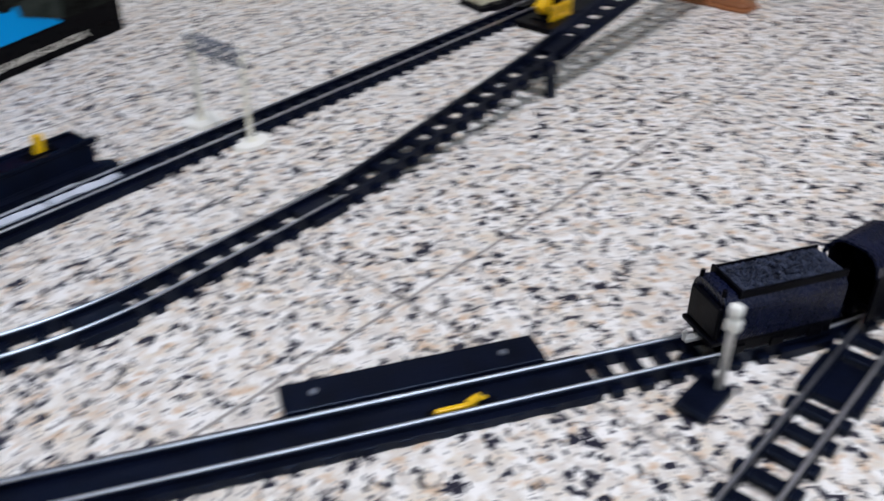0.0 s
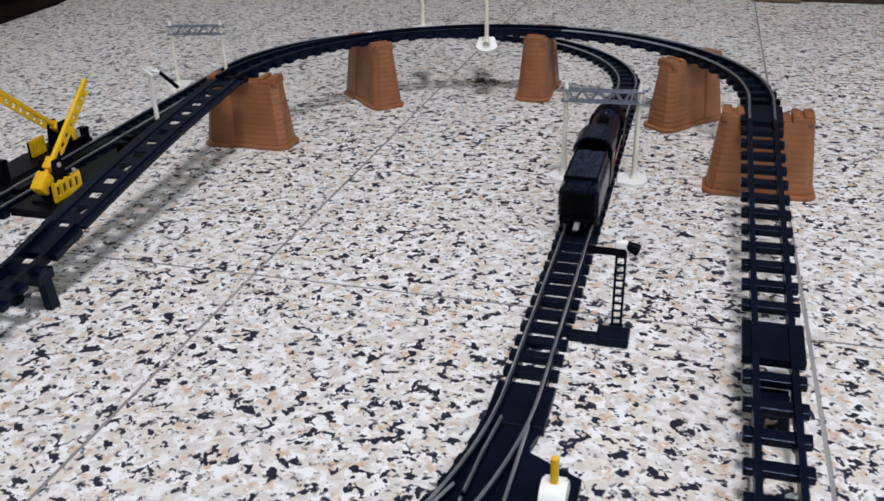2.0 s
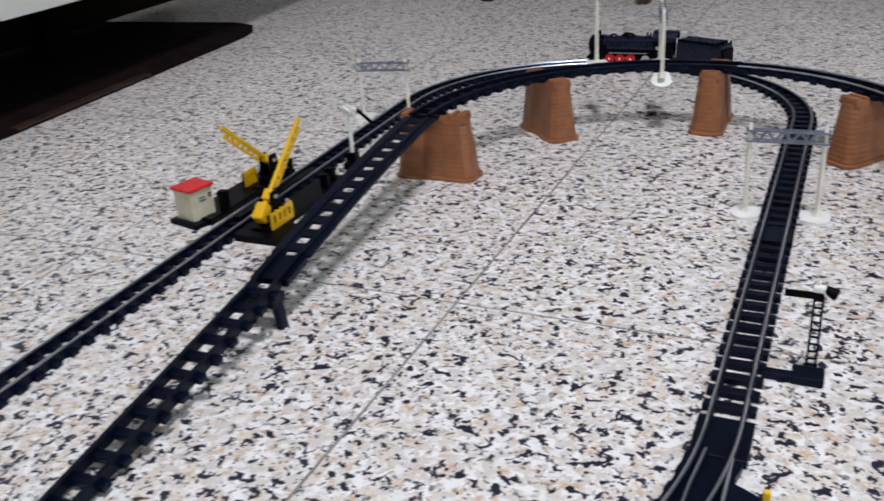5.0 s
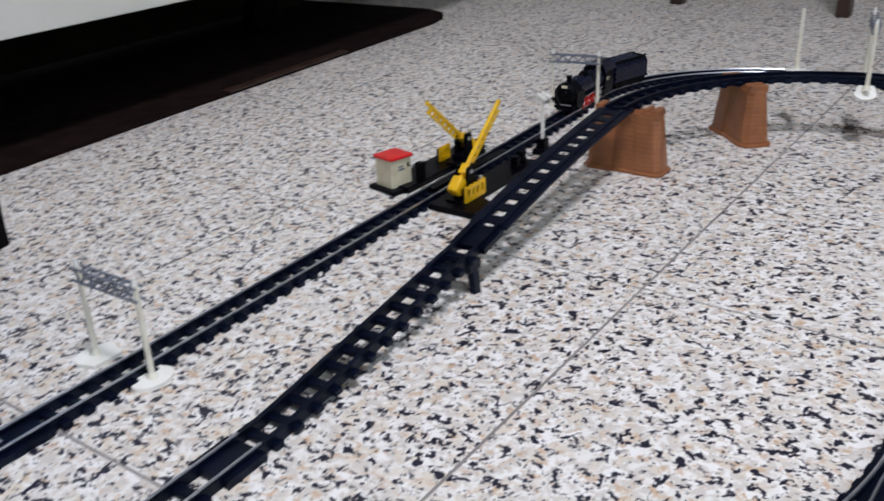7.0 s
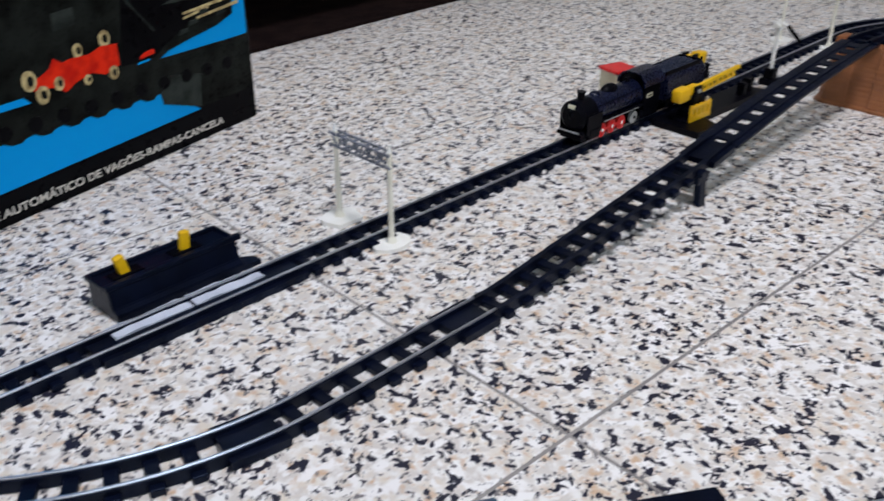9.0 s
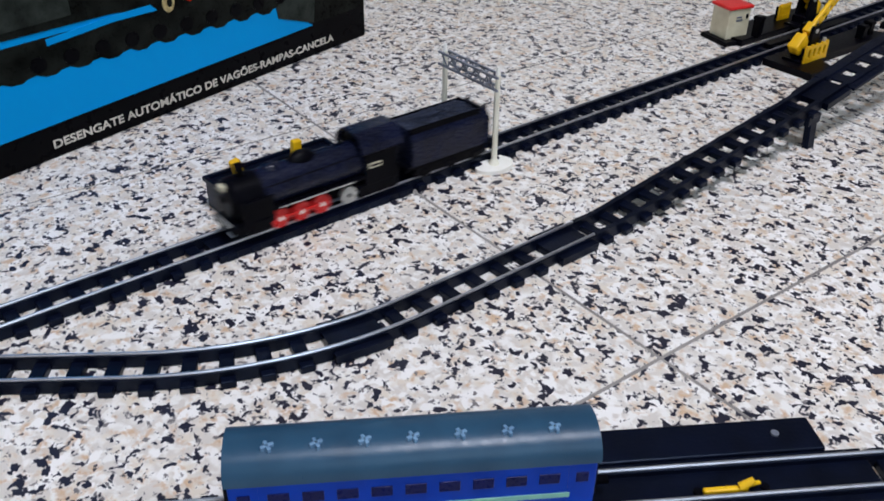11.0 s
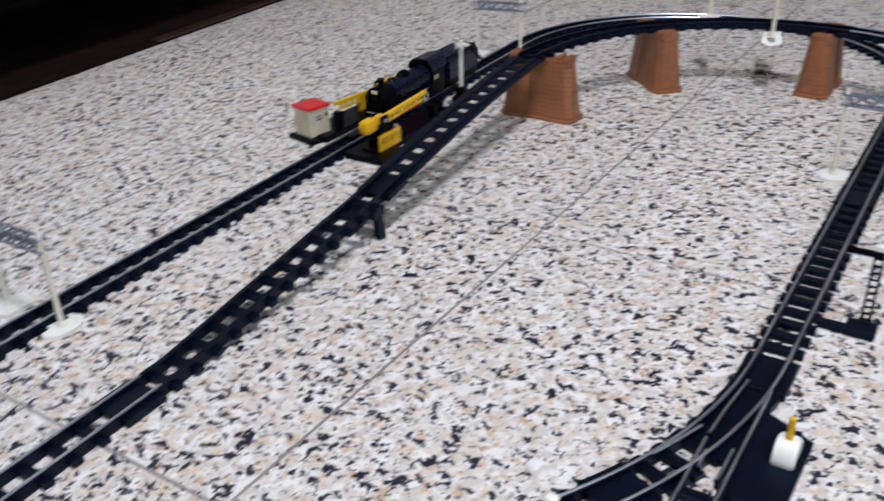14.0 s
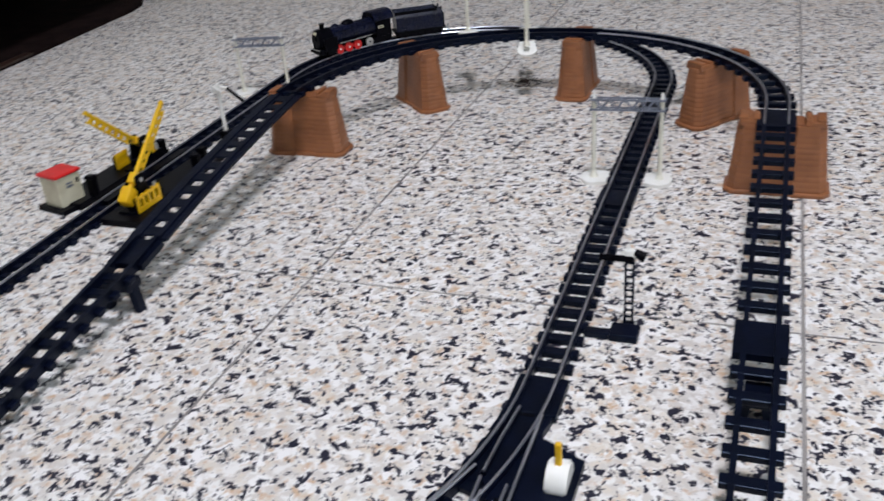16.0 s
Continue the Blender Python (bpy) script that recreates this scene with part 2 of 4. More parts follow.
def lengths(pts):
    s = [0.0]
    for a, b in zip(pts, pts[1:]):
        s.append(s[-1] + math.hypot(b[0] - a[0], b[1] - a[1]))
    return s


def along(pts, ss, s):
    s = min(max(s, 0.0), ss[-1])
    i = min(int(np.searchsorted(ss, s, "right")) - 1, len(ss) - 2)
    f = (s - ss[i]) / (ss[i + 1] - ss[i])
    a, b = pts[i], pts[i + 1]
    return tuple(u + f * (v - u) for u, v in zip(a, b))


# the way of the train: up the right straight, round the far curve, down the left straight
MAIN = route(-0.505, -0.22, radians(59.5), [("line", 0.742), ("arc", 0.36, 30.5), ("line", 0.645), ("arc", 0.264, 182.4), ("line", 0.25), ("line", 1.42)])
MAIN_S = lengths(MAIN)
BRANCH = route(-0.0800, -0.30, radians(90), [("line", 0.9)])
BRIDGE = route(0.058, 0.20, radians(90), [("line", 0.785), ("arc", 0.2505, 90), ("arc", 0.2618, 92.4), ("line", 0.66), ("line", 0.08), ("arc", 0.27, -36), ("line", 0.22)])
BRIDGE_S = lengths(BRIDGE)


def bridge_z(s):
    """Height of the bridge track: up from the floor, level on the piers, and down again."""
    a, b = 0.785, 0.785 + math.pi * 0.2505 + 0.02
    if s < a:
        return max(0.0, 0.070 * (1 - (a - s) / 0.58))
    if s > b:
        u = (s - b) / 0.58
        return max(0.0, 0.070 * (1 - u) + (0.005 * math.sin(math.pi * u / 0.58) if u < 0.58 else 0.0))
    return 0.070


GAUGE, SLEEPER = 0.0205, 0.034


def sweep(bm, pts, heights, offset, half, z0, z1, crown=False):
    """A bar beside a line of points, of rectangular section or with a rounded top."""
    mid = z0 + 0.45 * (z1 - z0)
    section = [(-half, z0), (half, z0), (half, mid), (half * 0.45, z1), (-half * 0.45, z1), (-half, mid)] if crown else [(-half, z0), (half, z0), (half, z1), (-half, z1)]
    k = len(section)
    rows = []
    for (x, y, h), z in zip(pts, heights):
        nx, ny = math.sin(h), -math.cos(h)
        rows.append([bm.verts.new((x + nx * (offset + u), y + ny * (offset + u), z + v)) for u, v in section])
    for a, b in zip(rows, rows[1:]):
        for i in range(k):
            bm.faces.new((a[i], a[(i + 1) % k], b[(i + 1) % k], b[i]))
    bm.faces.new(rows[0][::-1])
    bm.faces.new(rows[-1])


bm = bmesh.new()
block(bm, -0.0042, 0.0042, -SLEEPER / 2, SLEEPER / 2, 0, 0.005, 0.0008)
SLEEPER_MESH = bpy.data.meshes.new("sleeper")
bm.to_mesh(SLEEPER_MESH)
bm.free()
SLEEPER_MESH.materials.append(TRACK)


def track_section(pts, zf, s0, s1, pitch, steel, ss, label, plates=True, solid=False, webbed=False):
    """One moulded length of toy track between two stations of a route."""
    t = thing("track_section", Matrix.Identity(4), label, "toy track", "toy railway track")
    n = max(2, round((s1 - s0) / 0.008))
    run = [along(pts, ss, s0 + (s1 - s0) * i / n) for i in range(n + 1)]
    hz = [zf(s0 + (s1 - s0) * i / n) for i in range(n + 1)]
    for side in (-1, 1):
        bm = bmesh.new()
        sweep(bm, run, hz, side * GAUGE / 2, 0.0019, 0.0038 if webbed else 0.0006, 0.0067 if webbed else 0.0084 if steel else 0.0092)
        rail = part("rail", bm, TRACK, t)
        if steel:
            bm = bmesh.new()
            sweep(bm, run, hz, side * GAUGE / 2, 0.0010, 0.0085, 0.0100, True)
            part("rail_head", bm, STEEL, rail, "bare steel rail head")
    k = max(1, round((s1 - s0) / pitch))
    for i in range(k):
        s = s0 + (s1 - s0) * (i + 0.5) / k
        x, y, h = along(pts, ss, s)
        slope = math.atan2(zf(s + 0.003) - zf(s - 0.003), 0.006)
        share("sleeper", SLEEPER_MESH, t, Matrix.Translation((x, y, zf(s) + (0.0036 if webbed else 0))) @ Matrix.Rotation(h, 4, "Z") @ Matrix.Rotation(-slope, 4, "Y") @ Matrix.Diagonal((1.55 if webbed else 1.0, 1.0, 0.42 if webbed else 1.0, 1.0)))
    if webbed:
        for side in (-1, 1):
            bm = bmesh.new()
            sweep(bm, run, hz, side * 0.0122, 0.0068, 0.0034, 0.0056)
            part("side_girder", bm, TRACK, t)
    if plates:
        bm = bmesh.new()
        a = [along(pts, ss, s0 + d) for d in (0.002, 0.012, 0.024, 0.036)]
        sweep(bm, a, [zf(s0 + d) for d in (0.002, 0.012, 0.024, 0.036)], 0, SLEEPER / 2 + 0.0002, 0.0008, 0.0060)
        part("joint_plate", bm, TRACK, t)
    if solid:
        bm = bmesh.new()
        sweep(bm, run, hz, 0, SLEEPER / 2 - 0.0005, 0.0006, 0.0056)
        part("track_bed", bm, TRACK, t)
    return t


def flat(s):
    return 0.0


def lay(pts, zf, cuts, pitch, steel, label, solid=(), plates=(), webbed=()):
    ss = lengths(pts)
    for i, (a, b) in enumerate(zip(cuts, cuts[1:])):
        track_section(pts, zf, a, b, pitch(a) if callable(pitch) else pitch, steel(a) if callable(steel) else steel, ss, label, i in plates, i in solid, i in webbed)


GROUND_LABEL = "black moulded plastic toy track with steel rails on terrazzo floor"
RAMP_LABEL = "black moulded plastic toy track climbing onto brown bridge piers"
SW = 0.742 + 0.36 * radians(30.5)
FAR = SW + 0.645 + 0.264 * radians(182.4)
lay(MAIN, flat, [0, 0.16, 0.325, 0.48, 0.635, 0.742, SW + 0.0145, SW + 0.284, SW + 0.56, SW + 0.645, SW + 0.785, SW + 0.925, SW + 1.065, SW + 1.205, SW + 1.345, FAR, FAR + 0.19, FAR + 0.38, FAR + 0.56, FAR + 0.74, 3.345, 3.505, 3.70, 3.90, 4.08], lambda a: 0.0181 if SW < a < SW + 0.6 else 0.0187, True, GROUND_LABEL, (2, 3, 20), (5, 7, 8, 11))
lay(BRANCH, flat, [0, 0.2, 0.4, 0.57, 0.69, 0.765], 0.0195, True, GROUND_LABEL, (), (2, 4))
lay(BRIDGE, bridge_z, [0, 0.155, 0.425, 0.74, 0.94, 1.14, 1.34, 1.600, 1.886, 2.194, 2.365, 2.53, 2.75], lambda a: 0.0205 if a > 1.8 else 0.0224, lambda s: s > 2.19 or s < 0.15 or 0.73 < s < 1.1, RAMP_LABEL, (), (1, 2, 3, 8, 9, 10), (7,))


def pier(m):
    """A moulded bridge pier in stone courses, with two prongs that hold the track between them."""
    t = thing("bridge_pier", m, "brown moulded plastic bridge pier with stone courses", "bridge pier", "bridge piers")
    def outline(w, d):
        """Block with cut corners and a shallow recess down the middle of each broad side."""
        c, e, cut, dip = 0.0070, 0.0011, 0.0125, 0.0020
        quarter = [(w, 0.0), (w, d - c - e), (w - e * 0.4, d - c + e * 0.4), (w - c + e * 0.4, d - e * 0.4), (w - c - e, d), (cut + 0.001, d), (cut, d - dip), (0.0, d - dip)]
        left = [(-x, y) for x, y in quarter[-2::-1]]
        half = quarter + left
        return half + [(-x, -y) for x, y in half[1:-1]]

    rings = [(0.0475, 0.0205, 0.0), (0.0480, 0.0210, 0.0010), (0.0478, 0.0208, 0.0034), (0.0462, 0.0192, 0.0042)]
    n = 12
    for i in range(n):
        for f, out in ((0.04, -0.00014), (0.2, 0.00013), (0.8, 0.00011), (0.96, -0.00014)):
            z = 0.0042 + 0.0633 * (i + f) / n
            k = z / 0.068
            rings.append((0.0455 * (1 - 0.15 * k) + out, 0.0188 * (1 - 0.33 * k) + out, z))
    rings.append((0.0455 * 0.85 - 0.001, 0.0188 * 0.67 - 0.001, 0.0676))
    bm = bmesh.new()
    loops = [[bm.verts.new((x, y, z)) for x, y in outline(w, d)] for w, d, z in rings]
    for low, top in zip(loops, loops[1:]):
        for i in range(len(low)):
            j = (i + 1) % len(low)
            bm.faces.new((low[i], low[j], top[j], top[i]))
    bm.faces.new(loops[0][::-1])
    bm.faces.new(loops[-1])
    smooth(part("body", bm, BROWN, t), 25)
    for side in (-1, 1):
        bm = bmesh.new()
        block(bm, side * 0.0285 - 0.0090, side * 0.0285 + 0.0096, -0.0122, 0.0122, 0.0655, 0.0716, 0.0016)
        for x, w in ((0.0226, 0.0030), (0.0335, 0.0042)):
            block(bm, side * x - w, side * x + w, -0.0112, 0.0112, 0.070, 0.0744, 0.0014)
        smooth(part("prong", bm, BROWN, t))
    bm = bmesh.new()
    block(bm, -0.019, 0.019, -0.0115, 0.0115, 0.0655, 0.0698, 0.0008)
    part("saddle", bm, BROWN, t)
    return t


first = pier(pose(-0.4470, 0.988, 0, 0, 0, 2))
for x, y, a in ((-0.374, 1.165, 136), (-0.184, 1.238, 88), (-0.007, 1.152, 50), (0.0635, 0.965, 0)):
    copy_thing(first, pose(x, y, 0, 0, 0, a))


def ramp_support(m, top, wide=0.0155):
    """A small arch under a joint of the ramp."""
    t = thing("ramp_support", m, "small black plastic arch propping up the track ramp", "track support", "ramp supports")
    for side in (-1, 1):
        bm = bmesh.new()
        vs = block(bm, side * (wide - 0.0037) - 0.003, side * (wide - 0.0037) + 0.003, -0.005, 0.005, 0, top - 0.006, 0.0008)
        for v in vs:
            v.co.x += side * 0.003 * (1 - v.co.z / top)
        part("leg", bm, TRACK, t)
    bm = bmesh.new()
    block(bm, -wide, wide, -0.009, 0.009, top - 0.009, top - 0.0004, 0.0008)
    part("top_plate", bm, TRACK, t)
    return t


ramp_support(pose(-0.4405, 0.630, 0, 0, 0, 2), 0.0298)
ramp_support(pose(0.0585, 0.605, 0, 0, 0, 0), 0.0225, 0.0082)


# ---- line-side things ----
def gantry(m, label, half=0.0325, high=0.078, foot=0.0, droop=0.0, broad=1.0):
    """Two posts on half-round feet with a lattice beam across the track. Local x runs across the track."""
    t = thing("signal_gantry", m, label, "signal gantry", "signal gantries")
    for side in (-1, 1):
        bm = bmesh.new()
        out = [(side * (half + 0.0125 * broad * math.cos(a)), 0.0175 * broad * math.sin(a)) for a in [math.pi * (-0.5 + i / 10) for i in range(11)]]
        out += [(side * (half - 0.0148), 0.0125 * broad), (side * (half - 0.0148), -0.0125 * broad)]
        vs = prism(bm, out if side > 0 else out[::-1], foot, foot + 0.0034)
        if droop and side < 0:
            hinge = Matrix.Translation((side * (half - 0.012), 0, foot + 0.002))
            bmesh.ops.transform(bm, matrix=hinge @ Matrix.Rotation(radians(-droop), 4, "Y") @ hinge.inverted(), verts=[v for v in vs if abs(v.co.x) > half - 0.012])
        part("foot", bm, WHITE, t)
        bm = bmesh.new()
        rod(bm, (side * half, 0, foot + 0.002), (side * half, 0, foot + high), 0.0025, 0.0021, 12)
        rod(bm, (side * half, 0, foot + 0.002), (side * half, 0, foot + 0.008), 0.0050, 0.0025, 12)
        smooth(part("post", bm, POST, t))
        bm = bmesh.new()
        rod(bm, (side * half, 0, foot + high), (side * half, 0, foot + high + 0.006), 0.0021, 0.0012, 10)
        part("finial", bm, WHITE, t)
    bm = bmesh.new()
    z0, z1 = foot + high - 0.011, foot + high - 0.001
    for y in (-0.0035, 0.0035):
        for z in (z0, z1):
            block(bm, -half - 0.004, half + 0.004, y - 0.0008, y + 0.0008, z - 0.0008, z + 0.0008)
        k = 9
        for i in range(k):
            xa, xb = -half + 2 * half * i / k, -half + 2 * half * (i + 1) / k
            rod(bm, (xa, y, z0 if i % 2 else z1), (xb, y, z1 if i % 2 else z0), 0.0007, None, 6)
    for i in range(6):
        x = -half + 2 * half * i / 5
        for z in (z0, z1):
            block(bm, x - 0.0008, x + 0.0008, -0.0035, 0.0035, z - 0.0006, z + 0.0006)
    part("lattice_beam", bm, GREY, t)
    return t


gantry(pose(-0.5825, 0.389, 0, 0, 0, 1), "cream posts with grey lattice beam straddling the controller track")
gantry(pose(-0.614, 1.181, 0, 0, 0, 12), "cream posts with grey lattice beam beside the level crossing")
gantry(pose(-0.078, 0.960, 0, 0, 0, 3), "cream posts with grey lattice beam straddling the main straight", 0.0325, 0.086)
gantry(pose(-0.249, 1.236, 0, 0, 0, 103), "cream posts with grey lattice beam standing on the bridge", 0.040, 0.078, 0.0672, 34, 0.72)


def lone_post():
    t = thing("marker_post", pose(-0.338, 1.262, 0.0672, 0, 0, 26.6), "plain cream post on a flat foot beside the bridge track", "post")
    bm = bmesh.new()
    block(bm, -0.013, 0.013, -0.012, 0.006, 0, 0.0026, 0.001)
    block(bm, -0.006, 0.006, -0.056, -0.011, 0, 0.0026, 0.001)
    part("foot", bm, WHITE, t)
    bm = bmesh.new()
    rod(bm, (0, 0, 0.002), (0, 0, 0.080), 0.0027, 0.0022, 12)
    rod(bm, (0, 0, 0.002), (0, 0, 0.008), 0.0042, 0.0021, 12)
    smooth(part("post", bm, POST, t))


lone_post()


def semaphore():
    t = thing("semaphore_signal", pose(-0.034, 0.690, 0), "black semaphore signal with a ladder mast beside the track", "signal")
    bm = bmesh.new()
    block(bm, -0.030, 0.000, -0.0185, -0.010, 0, 0.005, 0.0008)
    block(bm, -0.0115, 0.0095, -0.020, -0.002, 0, 0.006, 0.0012)
    block(bm, -0.0045, 0.0045, -0.006, 0.004, 0, 0.0052, 0.001)
    part("base", bm, TRACK, t)
    mast = bmesh.new()
    for x in (-0.0028, 0.0028):
        block(mast, x - 0.0008, x + 0.0008, -0.0008, 0.0008, 0.004, 0.060)
    part("mast", mast, TRACK, t)
    for i in range(9):
        bm = bmesh.new()
        block(bm, -0.0026, 0.0026, -0.0006, 0.0006, 0.010 + i * 0.0056, 0.0114 + i * 0.0056)
        part("rung", bm, TRACK, t)
    bm = bmesh.new()
    block(bm, -0.0215, 0.003, -0.0035, -0.0015, 0.0575, 0.0625, 0.0005)
    part("arm", bm, LOCO, t)
    bm = bmesh.new()
    block(bm, -0.0042, 0.0042, -0.003, 0.003, 0.060, 0.067, 0.0018)
    rod(bm, (-0.001, 0, 0.066), (-0.001, 0, 0.071), 0.0016, 0.0008, 10)
    smooth(part("lamp_head", bm, WHITE, t, "white lamp head"))
    bm = bmesh.new()
    rod(bm, (0.003, 0, 0.0645), (0.0105, 0, 0.061), 0.0028, 0.0042, 14)
    smooth(part("counterweight", bm, LOCO, t))


semaphore()


def silver_signal():
    t = thing("signal_post", pose(-0.1255, 0.361, 0), "silver signal post on a black base joined to the track", "signal")
    bm = bmesh.new()
    block(bm, -0.013, 0.006, -0.025, 0.006, 0, 0.006, 0.0012)
    block(bm, -0.034, -0.006, -0.004, 0.005, 0, 0.005, 0.0008, Matrix.Rotation(radians(-30), 4, "Z"))
    part("base", bm, TRACK, t)
    bm = bmesh.new()
    vs = block(bm, -0.0018, 0.0018, -0.0012, 0.0012, 0.005, 0.046)
    part("post", bm, SILVER, t)
    bm = bmesh.new()
    block(bm, -0.004, 0.004, -0.003, 0.003, 0.044, 0.052, 0.0018)
    block(bm, -0.0035, 0.0035, -0.003, 0.003, 0.053, 0.060, 0.0018)
    smooth(part("lamp_head", bm, WHITE, t, "pale grey double lamp head"))


silver_signal()


# ---- level crossing ----
def level_crossing():
    t = thing("level_crossing", Matrix.Identity(4), "black plastic level crossing deck with yellow gates over the track", "level crossing")
    bm = bmesh.new()
    prism(bm, [(-0.5705, 0.764), (-0.513, 0.764), (-0.513, 0.800), (-0.538, 0.812), (-0.538, 0.944), (-0.5705, 0.940)], 0, 0.0072)
    block(bm, -0.655, -0.6165, 0.790, 0.950, 0, 0.0072, 0.001)
    part("deck", bm, LOCO, t)
    bm = bmesh.new()
    block(bm, -0.5985, -0.588, 0.800, 0.948, 0.0058, 0.0088, 0.0006)
    part("track_infill", bm, LOCO, t)
    for x, y, d in ((-0.548, 0.800, 1), (-0.616, 0.899, -1)):
        bm = bmesh.new()
        for u in (-0.0065, 0.0065):
            vs = block(bm, x + u - 0.0018, x + u + 0.0018, y - 0.010, y + 0.012, 0.006, 0.042, 0.001)
            for v in vs:
                if v.co.z > 0.03:
                    v.co.y = y + (v.co.y - y) * 0.5
        block(bm, x - 0.008, x + 0.008, y - 0.012, y + 0.030, 0.006, 0.017, 0.001)
        block(bm, x - 0.0105, x + 0.0105, y - 0.022, y + 0.026, 0.006, 0.0095, 0.001)
        housing = part("gate_housing", bm, LOCO, t)
        bm = bmesh.new()
        z = 0.037 if d > 0 else 0.0355
        rod(bm, (x - 0.0095, y, z), (x + 0.0095, y, z), 0.0022, None, 12)
        rod(bm, (x + 0.0085, y + 0.018, 0.020), (x + 0.0085, y + 0.018, 0.027), 0.0022, 0.0018, 10)
        part("axle", bm, SILVER, housing)
    # pierced fence panels: a plate with four upright slots
    for x, y, k in ((-0.536, 0.782, 1.0), (-0.6365, 0.879, 0.55)):
        bm = bmesh.new()
        block(bm, x - 0.0011, x + 0.0011, y, y + 0.038 * k, 0.0075, 0.0122)
        block(bm, x - 0.0011, x + 0.0011, y, y + 0.038 * k, 0.0212, 0.0238)
        for i in range(5):
            block(bm, x - 0.0011, x + 0.0011, y + i * 0.00845 * k, y + (i * 0.00845 + 0.0042) * k, 0.0122, 0.0212)
            block(bm, x - 0.0011, x + 0.0011, y + (i * 0.00845 + 0.0006) * k, y + (i * 0.00845 + 0.0036) * k, 0.0238, 0.0254)
        bm2 = bmesh.new()
        block(bm2, x - 0.0050, x - 0.0014, y + 0.001, y + 0.037 * k, 0.0072, 0.0225, 0.0006)
        part("fence_backing", bm2, LOCO, t, "black plate behind the fence panel")
        part("fence_panel", bm, YELLOW, t, "pierced yellow fence panel")
    for x, y, h in ((-0.617, 0.815, 0.030), (-0.548, 0.905, 0.022), (-0.552, 0.925, 0.022), (-0.619, 0.94, 0.022)):
        bm = bmesh.new()
        block(bm, x - 0.0045, x + 0.0045, y - 0.004, y + 0.004, 0.006, h, 0.0008)
        block(bm, x - 0.0052, x + 0.0052, y - 0.0046, y + 0.0046, h - 0.004, h - 0.001, 0.0006)
        part("fence_post", bm, LOCO, t)
    return t


CROSSING = level_crossing()


def barrier(x, y, z):
    """A crossing arm that turns about its axle. Local x points along the lowered arm."""
    t = thing("crossing_barrier", pose(x, y, z), "yellow plastic barrier arm pivoting on the level crossing", "barrier", "crossing barriers")
    bm = bmesh.new()
    block(bm, -0.012, 0.091, -0.0018, 0.0018, -0.0022, 0.0022, 0.0006)
    block(bm, -0.006, 0.006, -0.0042, 0.0042, -0.0045, 0.0045, 0.001)
    part("arm", bm, YELLOW, t)
    bm = bmesh.new()
    for i in range(7):
        u = 0.018 + i * 0.0101
        block(bm, u - 0.0028, u + 0.0028, -0.0009, 0.0009, -0.0075, -0.0015, 0.0004)
    block(bm, 0.014, 0.084, -0.0008, 0.0008, -0.0088, -0.0068)
    part("skirt", bm, YELLOW, t)
    bm = bmesh.new()
    block(bm, -0.029, -0.010, -0.0062, 0.0062, -0.0075, 0.0065, 0.0022)
    smooth(part("counterweight", bm, YELLOW, t))
    return t


BARRIER_NEAR = barrier(-0.548, 0.800, 0.037)
BARRIER_FAR = barrier(-0.616, 0.899, 0.0355)


def hut():
    t = thing("signal_hut", pose(-0.6425, 0.799, 0, 0, 0, -12), "cream plastic crossing keeper's hut with a red roof", "hut")
    bm = bmesh.new()
    block(bm, -0.020, 0.022, -0.021, 0.021, 0, 0.005, 0.001)
    part("base", bm, LOCO, t)
    bm = bmesh.new()
    block(bm, -0.0135, 0.0135, -0.0145, 0.0145, 0.005, 0.037, 0.0008)
    walls = part("wall_shell", bm, CREAM, t)
    bm = bmesh.new()
    block(bm, -0.0155, 0.0155, -0.0165, 0.0165, 0.037, 0.0405, 0.0012)
    part("roof", bm, RED, t, "flat red roof")
    bm = bmesh.new()
    block(bm, 0.0135, 0.0142, -0.004, 0.004, 0.024, 0.0258)
    block(bm, 0.0135, 0.0142, -0.004, 0.003, 0.0275, 0.029)
    part("sign", bm, GREY, walls, "small unreadable grey sign")
    bm = bmesh.new()
    block(bm, 0.0135, 0.0142, 0.0085, 0.0115, 0.026, 0.031)
    part("window", bm, LOCO, walls, "small dark window slot")


hut()


def crossing_sign():
    t = thing("crossing_sign", pose(-0.5575, 0.986, 0), "white level crossing sign on a black block base", "sign")
    bm = bmesh.new()
    block(bm, -0.009, 0.009, -0.010, 0.010, 0, 0.0075, 0.001)
    block(bm, -0.006, 0.006, -0.006, 0.006, 0.007, 0.0195, 0.0012)
    part("base", bm, LOCO, t)
    bm = bmesh.new()
    block(bm, -0.0019, 0.0019, -0.0021, 0.0018, 0.0190, 0.0775, 0.0006)
    part("post", bm, WHITE, t)
    for a in (32, -32):
        bm = bmesh.new()
        block(bm, -0.0072, 0.0072, -0.0010, 0.0010, -0.0018, 0.0018, 0.0004, Matrix.Translation((0, -0.0028 - (0.0012 if a > 0 else 0), 0.0715)) @ Matrix.Rotation(radians(a), 4, "Y"))
        part("cross_board", bm, WHITE, t)
    bm = bmesh.new()
    rod(bm, (0.008, 0.0055, 0.0705), (0.022, 0.015, 0.0515), 0.0021, 0.0021, 10)
    arm = part("signal_arm", bm, LOCO, t, "drooping black signal arm")
    bm = bmesh.new()
    rod(bm, (0.001, 0.001, 0.0735), (0.009, 0.0062, 0.0695), 0.0020, 0.0020, 10)
    part("arm_tip", bm, WHITE, arm)


crossing_sign()


